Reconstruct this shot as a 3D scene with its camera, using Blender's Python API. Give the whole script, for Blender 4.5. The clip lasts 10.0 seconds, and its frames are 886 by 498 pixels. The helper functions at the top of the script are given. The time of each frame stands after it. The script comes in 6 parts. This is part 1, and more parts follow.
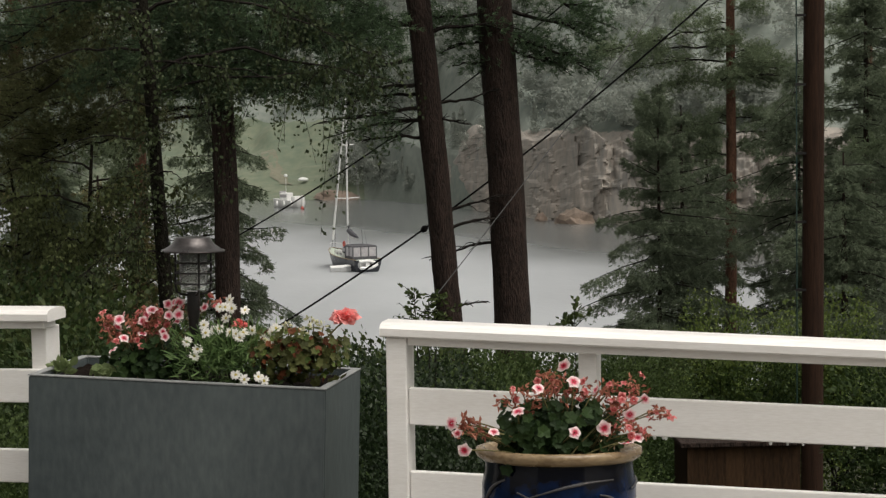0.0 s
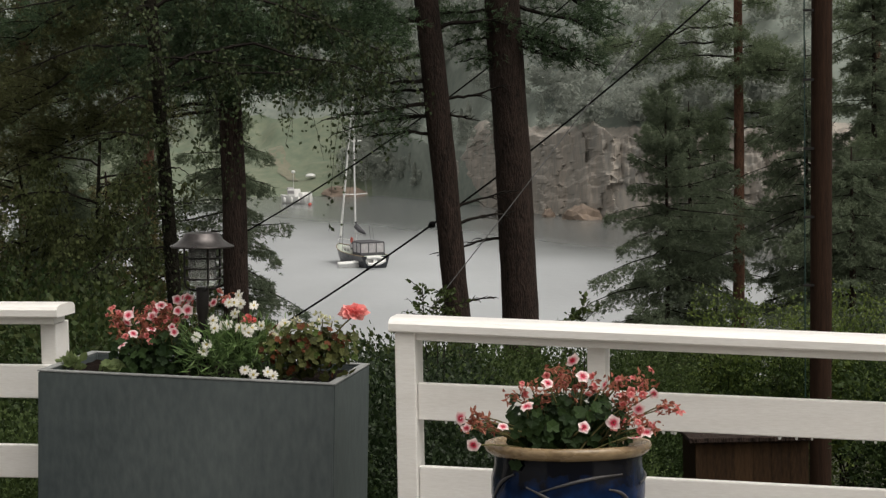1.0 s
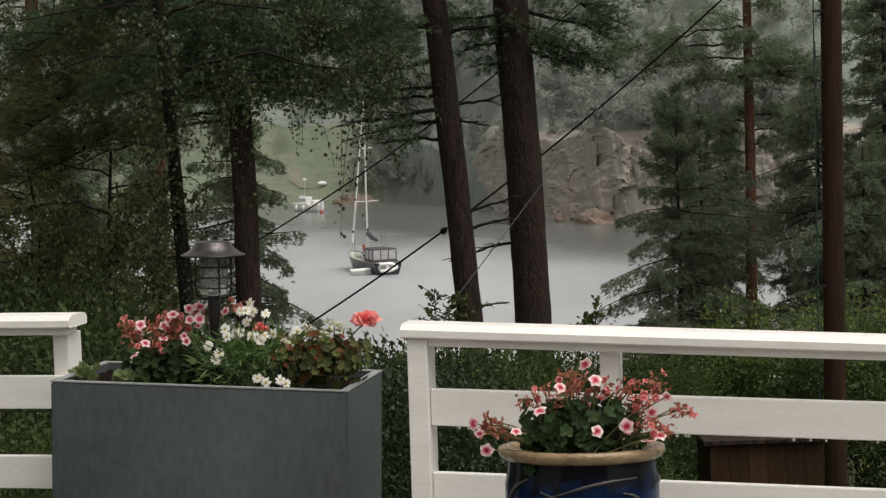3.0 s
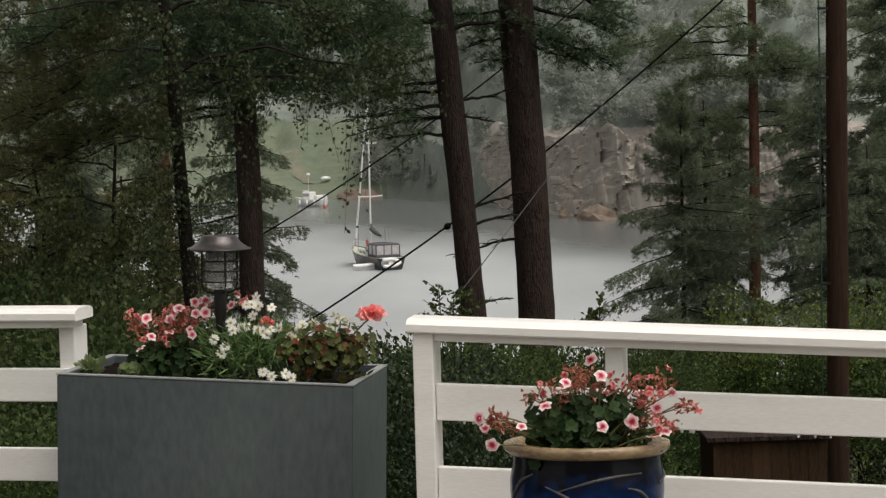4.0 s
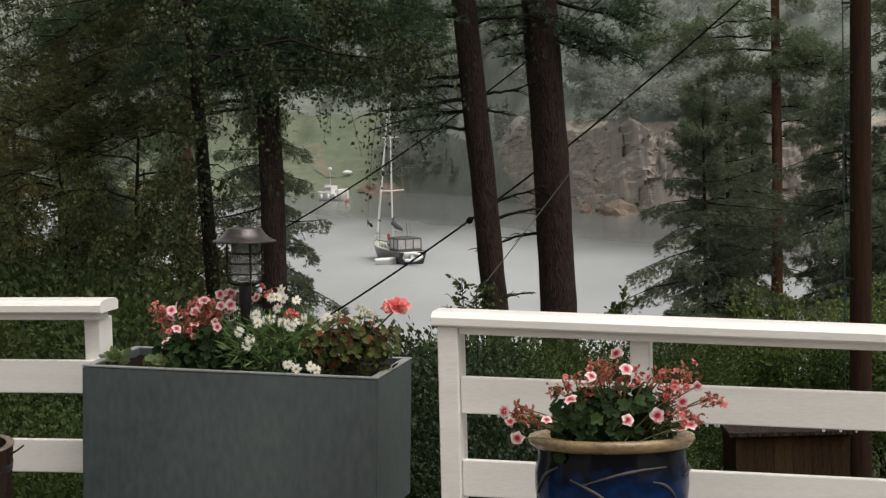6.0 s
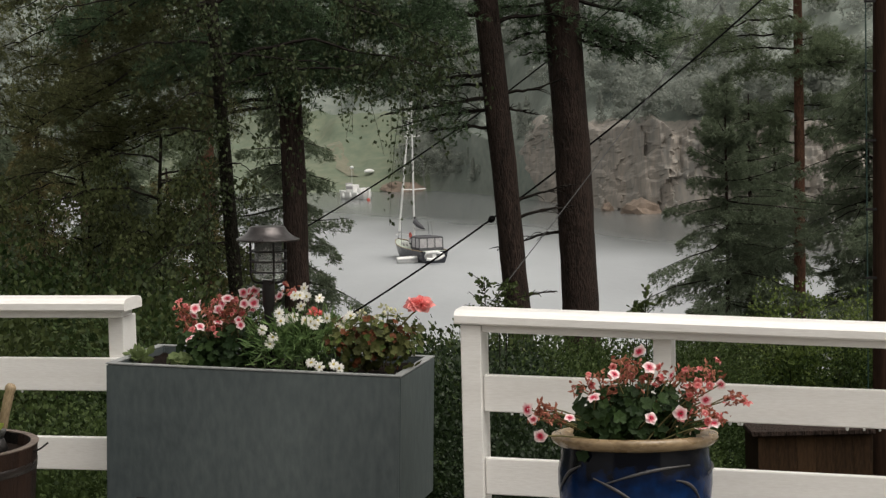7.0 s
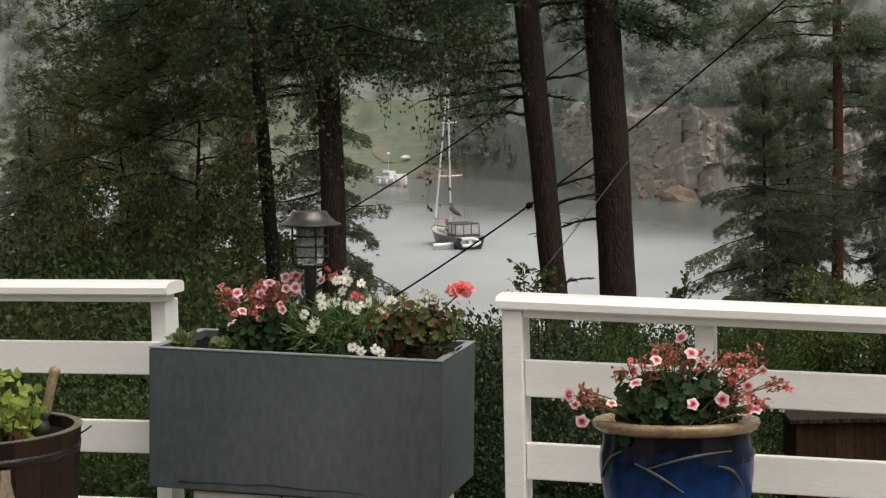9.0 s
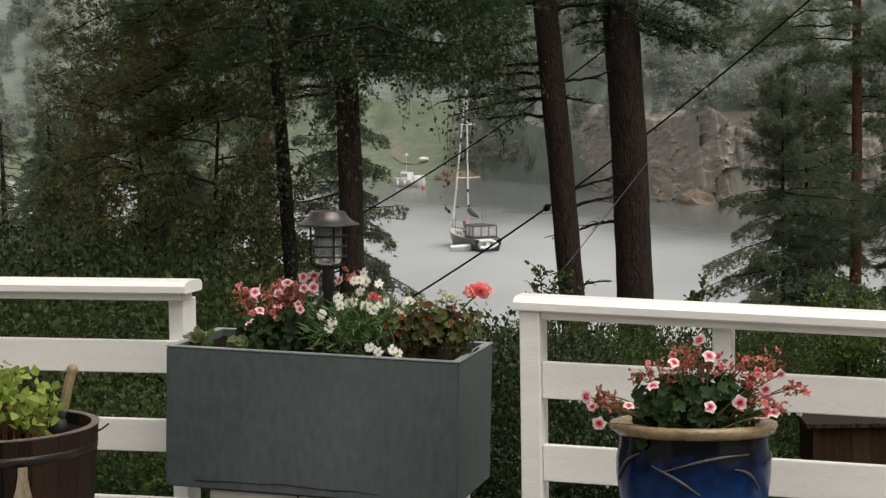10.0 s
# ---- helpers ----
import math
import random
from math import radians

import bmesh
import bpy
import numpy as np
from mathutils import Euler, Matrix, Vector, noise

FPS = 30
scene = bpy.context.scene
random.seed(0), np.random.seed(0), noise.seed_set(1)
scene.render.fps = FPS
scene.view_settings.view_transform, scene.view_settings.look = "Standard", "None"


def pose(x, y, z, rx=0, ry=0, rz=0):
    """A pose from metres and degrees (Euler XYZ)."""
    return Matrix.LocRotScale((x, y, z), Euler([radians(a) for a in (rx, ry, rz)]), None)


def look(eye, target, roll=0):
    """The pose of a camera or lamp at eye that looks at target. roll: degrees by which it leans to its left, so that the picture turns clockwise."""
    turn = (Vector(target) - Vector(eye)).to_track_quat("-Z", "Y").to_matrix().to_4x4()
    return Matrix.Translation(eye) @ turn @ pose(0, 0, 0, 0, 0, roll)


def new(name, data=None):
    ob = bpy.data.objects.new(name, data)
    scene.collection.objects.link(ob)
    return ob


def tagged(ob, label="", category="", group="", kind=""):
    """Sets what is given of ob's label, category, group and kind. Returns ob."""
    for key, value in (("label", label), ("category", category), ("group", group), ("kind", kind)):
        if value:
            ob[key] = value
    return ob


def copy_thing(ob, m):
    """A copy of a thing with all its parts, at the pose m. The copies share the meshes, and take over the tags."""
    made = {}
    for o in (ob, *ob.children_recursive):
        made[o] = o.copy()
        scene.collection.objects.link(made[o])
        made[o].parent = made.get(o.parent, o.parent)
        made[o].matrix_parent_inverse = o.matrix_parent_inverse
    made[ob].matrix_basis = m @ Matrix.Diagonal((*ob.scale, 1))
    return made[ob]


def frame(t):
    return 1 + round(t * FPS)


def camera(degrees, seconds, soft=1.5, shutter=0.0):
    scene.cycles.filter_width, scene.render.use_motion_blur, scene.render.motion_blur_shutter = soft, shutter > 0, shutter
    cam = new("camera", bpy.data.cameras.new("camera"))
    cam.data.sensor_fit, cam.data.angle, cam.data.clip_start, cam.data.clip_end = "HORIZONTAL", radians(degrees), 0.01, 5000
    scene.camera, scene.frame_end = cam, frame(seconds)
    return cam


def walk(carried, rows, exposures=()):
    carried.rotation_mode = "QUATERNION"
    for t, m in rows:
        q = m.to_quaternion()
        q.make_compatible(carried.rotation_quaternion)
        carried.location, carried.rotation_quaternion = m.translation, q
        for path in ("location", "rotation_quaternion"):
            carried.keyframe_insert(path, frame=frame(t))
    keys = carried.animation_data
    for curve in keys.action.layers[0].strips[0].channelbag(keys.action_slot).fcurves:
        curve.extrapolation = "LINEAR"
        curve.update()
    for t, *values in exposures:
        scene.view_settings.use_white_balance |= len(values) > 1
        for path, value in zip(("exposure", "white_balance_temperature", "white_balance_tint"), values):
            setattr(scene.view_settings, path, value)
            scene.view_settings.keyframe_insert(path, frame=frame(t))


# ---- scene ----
cam = camera(26.0, 10.0, soft=1.35)
PATH = [
    (0, (0.09, 0.019, 1.465), (0.194, 2.011, 1.317), -0.9),
    (0.5, (0.086, 0.008, 1.466), (0.187, 1.999, 1.315), -0.7),
    (1, (0.087, 0.016, 1.463), (0.183, 2.008, 1.311), -1.0),
    (1.5, (0.087, 0.017, 1.464), (0.177, 2.009, 1.311), -1.7),
    (2, (0.09, 0.018, 1.464), (0.179, 2.01, 1.315), -2.0),
    (2.5, (0.091, 0.02, 1.463), (0.177, 2.013, 1.319), -1.9),
    (4, (0.083, 0.012, 1.461), (0.163, 2.005, 1.311), -1.5),
    (4.5, (0.077, 0.011, 1.46), (0.152, 2.004, 1.311), -1.3),
    (5, (0.074, 0.011, 1.458), (0.143, 2.003, 1.303), -1.2),
    (5.5, (0.074, 0.013, 1.458), (0.139, 2.006, 1.303), -1.3),
    (7, (0.07, 0.007, 1.457), (0.105, 2.001, 1.301), -1.4),
    (7.5, (0.067, 0.004, 1.456), (0.09, 1.998, 1.301), -1.4),
    (8, (0.063, -0.003, 1.457), (0.076, 1.991, 1.298), -1.3),
    (8.5, (0.06, 0.001, 1.455), (0.066, 1.994, 1.29), -1.3),
    (9, (0.056, -0.002, 1.455), (0.053, 1.99, 1.286), -1.3),
    (9.5, (0.054, 0.0, 1.454), (0.043, 1.993, 1.284), -1.2),
    (10, (0.054, -0.001, 1.453), (0.033, 1.992, 1.286), -0.9),
]
walk(cam, [(t, look(eye, target, roll)) for t, eye, target, roll in PATH], [(0, 0.45), (5, 0.46), (10, 0.54)])

# ---- world, light ----
WATER_Z = -10.3
world = bpy.data.worlds.new("rain_sky")
scene.world = world
world.use_nodes = True
wn, wl = world.node_tree.nodes, world.node_tree.links
wn.clear()
sky = wn.new("ShaderNodeTexSky")
sky.sky_type = "NISHITA"
sky.sun_disc = False
sky.sun_elevation, sky.sun_rotation = radians(64), radians(130)
sky.dust_density, sky.air_density = 4.0, 1.0
grey = wn.new("ShaderNodeHueSaturation")
grey.inputs["Saturation"].default_value = 0.12
bg = wn.new("ShaderNodeBackground")
bg.inputs["Strength"].default_value = 0.12
wo = wn.new("ShaderNodeOutputWorld")
wl.new(sky.outputs[0], grey.inputs["Color"])
tint = wn.new("ShaderNodeMixRGB")
tint.blend_type = "MULTIPLY"
tint.inputs["Fac"].default_value = 1.0
tint.inputs["Color2"].default_value = (1.0, 0.94, 0.855, 1)
wl.new(grey.outputs[0], tint.inputs["Color1"])
wl.new(tint.outputs[0], bg.inputs["Color"])
wl.new(bg.outputs[0], wo.inputs["Surface"])

sun_data = bpy.data.lights.new("sun", "SUN")
sun_data.energy, sun_data.angle, sun_data.color = 1.2, radians(60), (1.0, 0.97, 0.93)
sun = new("sun", sun_data)
sun.matrix_world = look((0, 0, 30), (-6, 5, 14))

# ---- helpers of this scene ----
def node_mat(name):
    m = bpy.data.materials.new(name)
    m.use_nodes = True
    nt = m.node_tree
    return m, nt, nt.nodes["Principled BSDF"]


def surface(name, dark, light, scale=8.0, rough=0.6, bump=0.2, metal=0.0, stretch=(1, 1, 1), fine=6.0, spec=0.5, rough_var=0.15, island=0.0, piece=0.0, coat=0.0, relief=0.02):
    """A two-scale noise surface in object space: broad patches and fine grain, with relief."""
    m, nt, b = node_mat(name)
    N, L = nt.nodes, nt.links
    co = N.new("ShaderNodeTexCoord")
    mp = N.new("ShaderNodeMapping")
    mp.inputs["Scale"].default_value = stretch
    L.new(co.outputs["Object"], mp.inputs["Vector"])
    big = N.new("ShaderNodeTexNoise")
    big.inputs["Scale"].default_value, big.inputs["Detail"].default_value = scale, 5
    small = N.new("ShaderNodeTexNoise")
    small.inputs["Scale"].default_value, small.inputs["Detail"].default_value = scale * fine, 6
    for n in (big, small):
        L.new(mp.outputs[0], n.inputs["Vector"])
    add = N.new("ShaderNodeMath")
    add.operation = "MULTIPLY_ADD"
    add.inputs[1].default_value = 0.55
    L.new(small.outputs["Fac"], add.inputs[0])
    half = N.new("ShaderNodeMath")
    half.operation = "MULTIPLY"
    half.inputs[1].default_value = 0.55
    L.new(big.outputs["Fac"], half.inputs[0])
    L.new(half.outputs[0], add.inputs[2])
    val = add.outputs[0]
    if island or piece:
        src = N.new("ShaderNodeNewGeometry").outputs["Random Per Island"] if island else N.new("ShaderNodeObjectInfo").outputs["Random"]
        more = N.new("ShaderNodeMath")
        more.operation = "MULTIPLY_ADD"
        more.inputs[1].default_value = island or piece
        L.new(src, more.inputs[0])
        L.new(val, more.inputs[2])
        off = N.new("ShaderNodeMath")
        off.operation = "SUBTRACT"
        off.inputs[1].default_value = 0.5 * (island or piece)
        L.new(more.outputs[0], off.inputs[0])
        val = off.outputs[0]
    ramp = N.new("ShaderNodeValToRGB")
    e = ramp.color_ramp.elements
    e[0].position, e[1].position = 0.32, 0.78
    e[0].color, e[1].color = (*dark, 1), (*light, 1)
    L.new(val, ramp.inputs["Fac"])
    L.new(ramp.outputs["Color"], b.inputs["Base Color"])
    rr = N.new("ShaderNodeMapRange")
    rr.inputs["To Min"].default_value, rr.inputs["To Max"].default_value = max(0.02, rough - rough_var), min(1, rough + rough_var)
    L.new(big.outputs["Fac"], rr.inputs["Value"])
    L.new(rr.outputs[0], b.inputs["Roughness"])
    b.inputs["Metallic"].default_value = metal
    b.inputs["Specular IOR Level"].default_value = spec
    if coat:
        b.inputs["Coat Weight"].default_value, b.inputs["Coat Roughness"].default_value = coat, 0.06
    if bump:
        bp = N.new("ShaderNodeBump")
        bp.inputs["Strength"].default_value, bp.inputs["Distance"].default_value = bump, relief
        L.new(add.outputs[0], bp.inputs["Height"])
        L.new(bp.outputs[0], b.inputs["Normal"])
    return m


def foliage(name, dark, light, rough=0.55, glow=0.3, spec=0.15):
    """Leaves or needles: each island its own shade, a little light through them."""
    m, nt, b = node_mat(name)
    N, L = nt.nodes, nt.links
    geo = N.new("ShaderNodeNewGeometry")
    co = N.new("ShaderNodeTexCoord")
    nz = N.new("ShaderNodeTexNoise")
    nz.inputs["Scale"].default_value = 1.3
    L.new(co.outputs["Object"], nz.inputs["Vector"])
    mx = N.new("ShaderNodeMath")
    mx.operation = "MULTIPLY_ADD"
    mx.inputs[1].default_value = 0.55
    L.new(geo.outputs["Random Per Island"], mx.inputs[0])
    hf = N.new("ShaderNodeMath")
    hf.operation = "MULTIPLY"
    hf.inputs[1].default_value = 0.5
    L.new(nz.outputs["Fac"], hf.inputs[0])
    L.new(hf.outputs[0], mx.inputs[2])
    ramp = N.new("ShaderNodeValToRGB")
    e = ramp.color_ramp.elements
    e[0].position, e[1].position = 0.15, 0.9
    e[0].color, e[1].color = (*dark, 1), (*light, 1)
    L.new(mx.outputs[0], ramp.inputs["Fac"])
    L.new(ramp.outputs["Color"], b.inputs["Base Color"])
    b.inputs["Roughness"].default_value = rough
    b.inputs["Specular IOR Level"].default_value = spec
    tr = N.new("ShaderNodeBsdfTranslucent")
    L.new(ramp.outputs["Color"], tr.inputs["Color"])
    ms = N.new("ShaderNodeMixShader")
    ms.inputs["Fac"].default_value = glow
    out = N["Material Output"]
    L.new(b.outputs[0], ms.inputs[1])
    L.new(tr.outputs[0], ms.inputs[2])
    L.new(ms.outputs[0], out.inputs["Surface"])
    return m


def mesh_arrays(name, V, F, smooth=False):
    """A mesh from numpy vertices (n, 3) and faces (m, k)."""
    me = bpy.data.meshes.new(name)
    V, F = np.asarray(V, np.float32), np.asarray(F, np.int32)
    me.vertices.add(len(V))
    me.vertices.foreach_set("co", V.ravel())
    me.loops.add(F.size)
    me.loops.foreach_set("vertex_index", F.ravel())
    me.polygons.add(len(F))
    me.polygons.foreach_set("loop_start", np.arange(0, F.size, F.shape[1], dtype=np.int32))
    me.polygons.foreach_set("use_smooth", np.full(len(F), smooth))
    me.update(calc_edges=True)
    me.validate()
    return me


def join(bits):
    """Several (V, F) as one."""
    vs, fs, n = [], [], 0
    for v, f in bits:
        vs.append(v)
        fs.append(f + n)
        n += len(v)
    return np.concatenate(vs), np.concatenate(fs)


def part(name, data, material, parent=None, label="", smooth=False, at=None):
    """Links a mesh, a bmesh or a (V, F) as one mesh object, under a thing or a part."""
    if isinstance(data, bmesh.types.BMesh):
        me = bpy.data.meshes.new(name)
        for f in data.faces:
            f.smooth = smooth
        data.to_mesh(me)
        data.free()
    elif isinstance(data, tuple):
        me = mesh_arrays(name, *data, smooth=smooth)
    else:
        me = data
    if material and not me.materials:
        me.materials.append(material)
    ob = new(name, me)
    if parent:
        ob.parent = parent
    if at is not None:
        ob.matrix_basis = at
    if label:
        tagged(ob, label)
    return ob


def thing(name, m, label, category, group="", kind=""):
    ob = new(name)
    ob.empty_display_size = 0.1
    ob.matrix_world = m
    return tagged(ob, label, category, group, kind)


def box(x0, x1, y0, y1, z0, z1, bevel=0.0, seg=2):
    bm = bmesh.new()
    bmesh.ops.create_cube(bm, size=1, matrix=Matrix.Translation(((x0 + x1) / 2, (y0 + y1) / 2, (z0 + z1) / 2)) @ Matrix.Diagonal((x1 - x0, y1 - y0, z1 - z0, 1)))
    if bevel:
        bmesh.ops.bevel(bm, geom=list(bm.edges), offset=bevel, segments=seg, profile=0.5, affect="EDGES")
    return bm


def lathe(profile, n=48, wobble=0.0):
    """A turned shape from (radius, height) pairs, as (V, F)."""
    k = len(profile)
    a = np.linspace(0, 2 * np.pi, n, endpoint=False)
    r, z = np.array(profile, float).T
    V = np.stack([np.outer(np.cos(a), r), np.outer(np.sin(a), r), np.outer(np.ones(n), z)], -1)
    if wobble:
        V[..., :2] *= (1 + wobble * np.sin(3 * a + 1) + wobble * 0.6 * np.sin(5 * a))[:, None, None]
    i, j = np.meshgrid(np.arange(n), np.arange(k - 1), indexing="ij")
    i2 = (i + 1) % n
    F = np.stack([i * k + j, i2 * k + j, i2 * k + j + 1, i * k + j + 1], -1).reshape(-1, 4)
    return V.reshape(-1, 3), F


def tube(points, radii, n=6):
    """A tapered tube along points, as (V, F)."""
    P = np.asarray(points, float)
    R = np.broadcast_to(np.asarray(radii, float), (len(P),))
    T = np.gradient(P, axis=0)
    T /= np.linalg.norm(T, axis=1, keepdims=True) + 1e-9
    ref = np.where(np.abs(T[:, 2:3]) > 0.9, np.array([[1.0, 0, 0]]), np.array([[0, 0, 1.0]]))
    A = np.cross(T, ref)
    A /= np.linalg.norm(A, axis=1, keepdims=True) + 1e-9
    B = np.cross(T, A)
    a = np.linspace(0, 2 * np.pi, n, endpoint=False)
    V = P[:, None] + R[:, None, None] * (np.cos(a)[None, :, None] * A[:, None] + np.sin(a)[None, :, None] * B[:, None])
    i, j = np.meshgrid(np.arange(len(P) - 1), np.arange(n), indexing="ij")
    j2 = (j + 1) % n
    F = np.stack([i * n + j, i * n + j2, (i + 1) * n + j2, (i + 1) * n + j], -1).reshape(-1, 4)
    return V.reshape(-1, 3), F


def bezier(a, b, c, d, n=12):
    t = np.linspace(0, 1, n)[:, None]
    a, b, c, d = (np.asarray(p, float) for p in (a, b, c, d))
    return (1 - t) ** 3 * a + 3 * (1 - t) ** 2 * t * b + 3 * (1 - t) * t * t * c + t**3 * d


def unit(v):
    return v / (np.linalg.norm(v, axis=-1, keepdims=True) + 1e-9)


def needles(rng, P, D, n, length, width, spread=0.9):
    """n thin blades at each tuft P that leans along D, as (V, F)."""
    P, D = np.repeat(P, n, 0), np.repeat(unit(D), n, 0)
    W = unit(D + spread * rng.normal(size=P.shape))
    S = unit(np.cross(W, rng.normal(size=P.shape)))
    ln = length * rng.uniform(0.6, 1.2, (len(P), 1))
    base = P + 0.15 * ln * rng.normal(size=P.shape)
    V = np.stack([base - S * width, base + S * width, base + W * ln], 1).reshape(-1, 3)
    return V, np.arange(len(V)).reshape(-1, 3)


def leaves(rng, P, D, size, wide=0.6, fold=0.25, vary=0.35):
    """One folded leaf at each P that points along D, as (V, F)."""
    D = unit(D)
    S = unit(np.cross(D, rng.normal(size=P.shape)))
    U = np.cross(S, D)
    s = size * rng.uniform(1 - vary, 1 + vary, (len(P), 1))
    V = np.stack([P, P + s * (0.35 * D - 0.5 * wide * S + fold * 0.4 * U), P + s * (0.72 * D - 0.36 * wide * S + fold * 0.3 * U), P + s * D,
                  P + s * (0.72 * D + 0.36 * wide * S + fold * 0.3 * U), P + s * (0.35 * D + 0.5 * wide * S + fold * 0.4 * U)], 1).reshape(-1, 3)
    k = np.arange(len(P))[:, None] * 6
    F = np.concatenate([k + [0, 2, 1], k + [0, 3, 2], k + [0, 4, 3], k + [0, 5, 4]], 0)
    return V, F


def quick_leaves(rng, P, D, size, wide=0.6):
    """Two-triangle leaves for far crowns."""
    D = unit(D)
    S = unit(np.cross(D, rng.normal(size=P.shape)))
    s = size * rng.uniform(0.6, 1.3, (len(P), 1))
    V = np.stack([P, P + s * (0.5 * D - 0.5 * wide * S), P + s * D, P + s * (0.5 * D + 0.5 * wide * S)], 1).reshape(-1, 3)
    k = np.arange(len(P))[:, None] * 4
    return V, np.concatenate([k + [0, 2, 1], k + [0, 3, 2]], 0)


# ---- materials ----
M = {}
M["paint"] = surface("white_wood_paint", (0.72, 0.7, 0.67), (0.86, 0.85, 0.83), scale=3, rough=0.35, bump=0.06, stretch=(1, 6, 6), fine=14)
M["planter"] = surface("grey_fibre_clay", (0.036, 0.047, 0.052), (0.086, 0.105, 0.107), scale=1.9, rough=0.45, bump=0.08, stretch=(1.7, 1.7, 0.7), fine=16)
M["planter_rim"] = surface("worn_clay_edge", (0.15, 0.16, 0.16), (0.3, 0.31, 0.31), scale=14, rough=0.5, bump=0.1)
M["soil"] = surface("wet_soil", (0.004, 0.003, 0.0025), (0.016, 0.0105, 0.008), scale=22, rough=0.95, bump=0.9, spec=0.06, rough_var=0.04)
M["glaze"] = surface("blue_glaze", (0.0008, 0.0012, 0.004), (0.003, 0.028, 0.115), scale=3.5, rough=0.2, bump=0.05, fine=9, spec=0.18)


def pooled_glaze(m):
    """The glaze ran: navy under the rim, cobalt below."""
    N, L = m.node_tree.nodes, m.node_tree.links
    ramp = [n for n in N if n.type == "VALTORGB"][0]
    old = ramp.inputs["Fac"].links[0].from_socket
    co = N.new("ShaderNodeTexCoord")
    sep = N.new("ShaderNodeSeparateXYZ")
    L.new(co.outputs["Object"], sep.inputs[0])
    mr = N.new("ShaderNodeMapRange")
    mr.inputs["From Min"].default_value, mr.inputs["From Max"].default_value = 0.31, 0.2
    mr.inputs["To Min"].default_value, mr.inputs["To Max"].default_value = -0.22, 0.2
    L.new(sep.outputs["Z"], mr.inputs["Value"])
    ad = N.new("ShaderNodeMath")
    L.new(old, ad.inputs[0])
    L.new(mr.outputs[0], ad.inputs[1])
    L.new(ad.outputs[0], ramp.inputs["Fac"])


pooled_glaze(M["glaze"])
M["glaze_line"] = surface("raised_bare_clay_line", (0.018, 0.02, 0.028), (0.075, 0.07, 0.066), scale=24, rough=0.4, bump=0.2)
M["rim"] = surface("tan_glazed_rim", (0.11, 0.07, 0.035), (0.36, 0.265, 0.15), scale=9, rough=0.28, bump=0.1, stretch=(1, 1, 2.5))
M["dark_metal"] = surface("bronze_lantern_metal", (0.04, 0.037, 0.037), (0.1, 0.092, 0.09), scale=14, rough=0.3, bump=0.05, metal=0.85)
M["black"] = surface("black_plastic", (0.005, 0.0045, 0.0045), (0.014, 0.012, 0.011), scale=20, rough=0.5, bump=0.03, spec=0.3)
M["bark"] = surface("pine_bark", (0.007, 0.005, 0.004), (0.056, 0.038, 0.031), scale=5, rough=0.85, bump=1.0, stretch=(3.0, 3.0, 0.8), fine=4, relief=0.06, spec=0.15)
M["bark_red"] = surface("orange_pine_bark", (0.03, 0.016, 0.011), (0.15, 0.078, 0.05), scale=4, rough=0.85, bump=0.8, stretch=(3, 3, 1), fine=4, spec=0.15)
M["bark_birch"] = surface("dark_birch_bark", (0.003, 0.003, 0.002), (0.024, 0.022, 0.016), scale=6, rough=0.9, bump=1.0, stretch=(2, 2, 1.6), fine=4, spec=0.05, relief=0.05)
M["twig"] = surface("dead_twig_wood", (0.006, 0.005, 0.004), (0.022, 0.018, 0.015), scale=9, rough=0.8, bump=0.4, spec=0.1)
M["pole"] = surface("brown_tarred_pole", (0.01, 0.006, 0.004), (0.047, 0.0255, 0.0165), scale=5, rough=0.8, bump=0.6, stretch=(7, 7, 0.35), fine=5, spec=0.1)
M["shed"] = surface("brown_stained_boards", (0.012, 0.0065, 0.0032), (0.056, 0.031, 0.015), scale=4, rough=0.8, bump=0.4, stretch=(3, 3, 0.8), fine=5, piece=0.25, spec=0.15)
M["bucket"] = surface("dark_wet_staves", (0.0018, 0.0014, 0.0012), (0.028, 0.015, 0.01), scale=7, rough=0.5, bump=0.7, stretch=(6, 6, 0.45), fine=5, piece=0.55, spec=0.16)
M["handle_wood"] = surface("pale_wood_handle", (0.12, 0.085, 0.045), (0.36, 0.275, 0.165), scale=14, rough=0.55, bump=0.25, stretch=(4, 4, 1.2))
M["bare_wood"] = surface("bare_grey_wood", (0.13, 0.1, 0.06), (0.36, 0.3, 0.2), scale=14, rough=0.6, bump=0.4, stretch=(3, 3, 1))
M["rope"] = surface("black_cable", (0.003, 0.003, 0.003), (0.008, 0.008, 0.008), scale=10, rough=0.8, bump=0.1, spec=0.08)
M["thin_wire"] = surface("grey_steel_wire", (0.08, 0.08, 0.08), (0.2, 0.2, 0.2), scale=10, rough=0.5, bump=0.1, metal=0.4)
M["ground"] = surface("mossy_forest_ground", (0.012, 0.014, 0.007), (0.05, 0.055, 0.025), scale=1.1, rough=0.9, bump=1.0, fine=12)
M["deck"] = surface("weathered_deck_boards", (0.1, 0.09, 0.08), (0.26, 0.24, 0.21), scale=4, rough=0.55, bump=0.2, stretch=(0.5, 6, 6), piece=0.3)
M["cladding"] = surface("white_house_cladding", (0.6, 0.59, 0.57), (0.75, 0.74, 0.72), scale=3, rough=0.5, bump=0.1)
M["rock"] = surface("lichen_granite", (0.165, 0.168, 0.158), (0.34, 0.298, 0.255), scale=0.42, rough=0.9, bump=0.35, fine=5, stretch=(1.7, 1, 0.4))
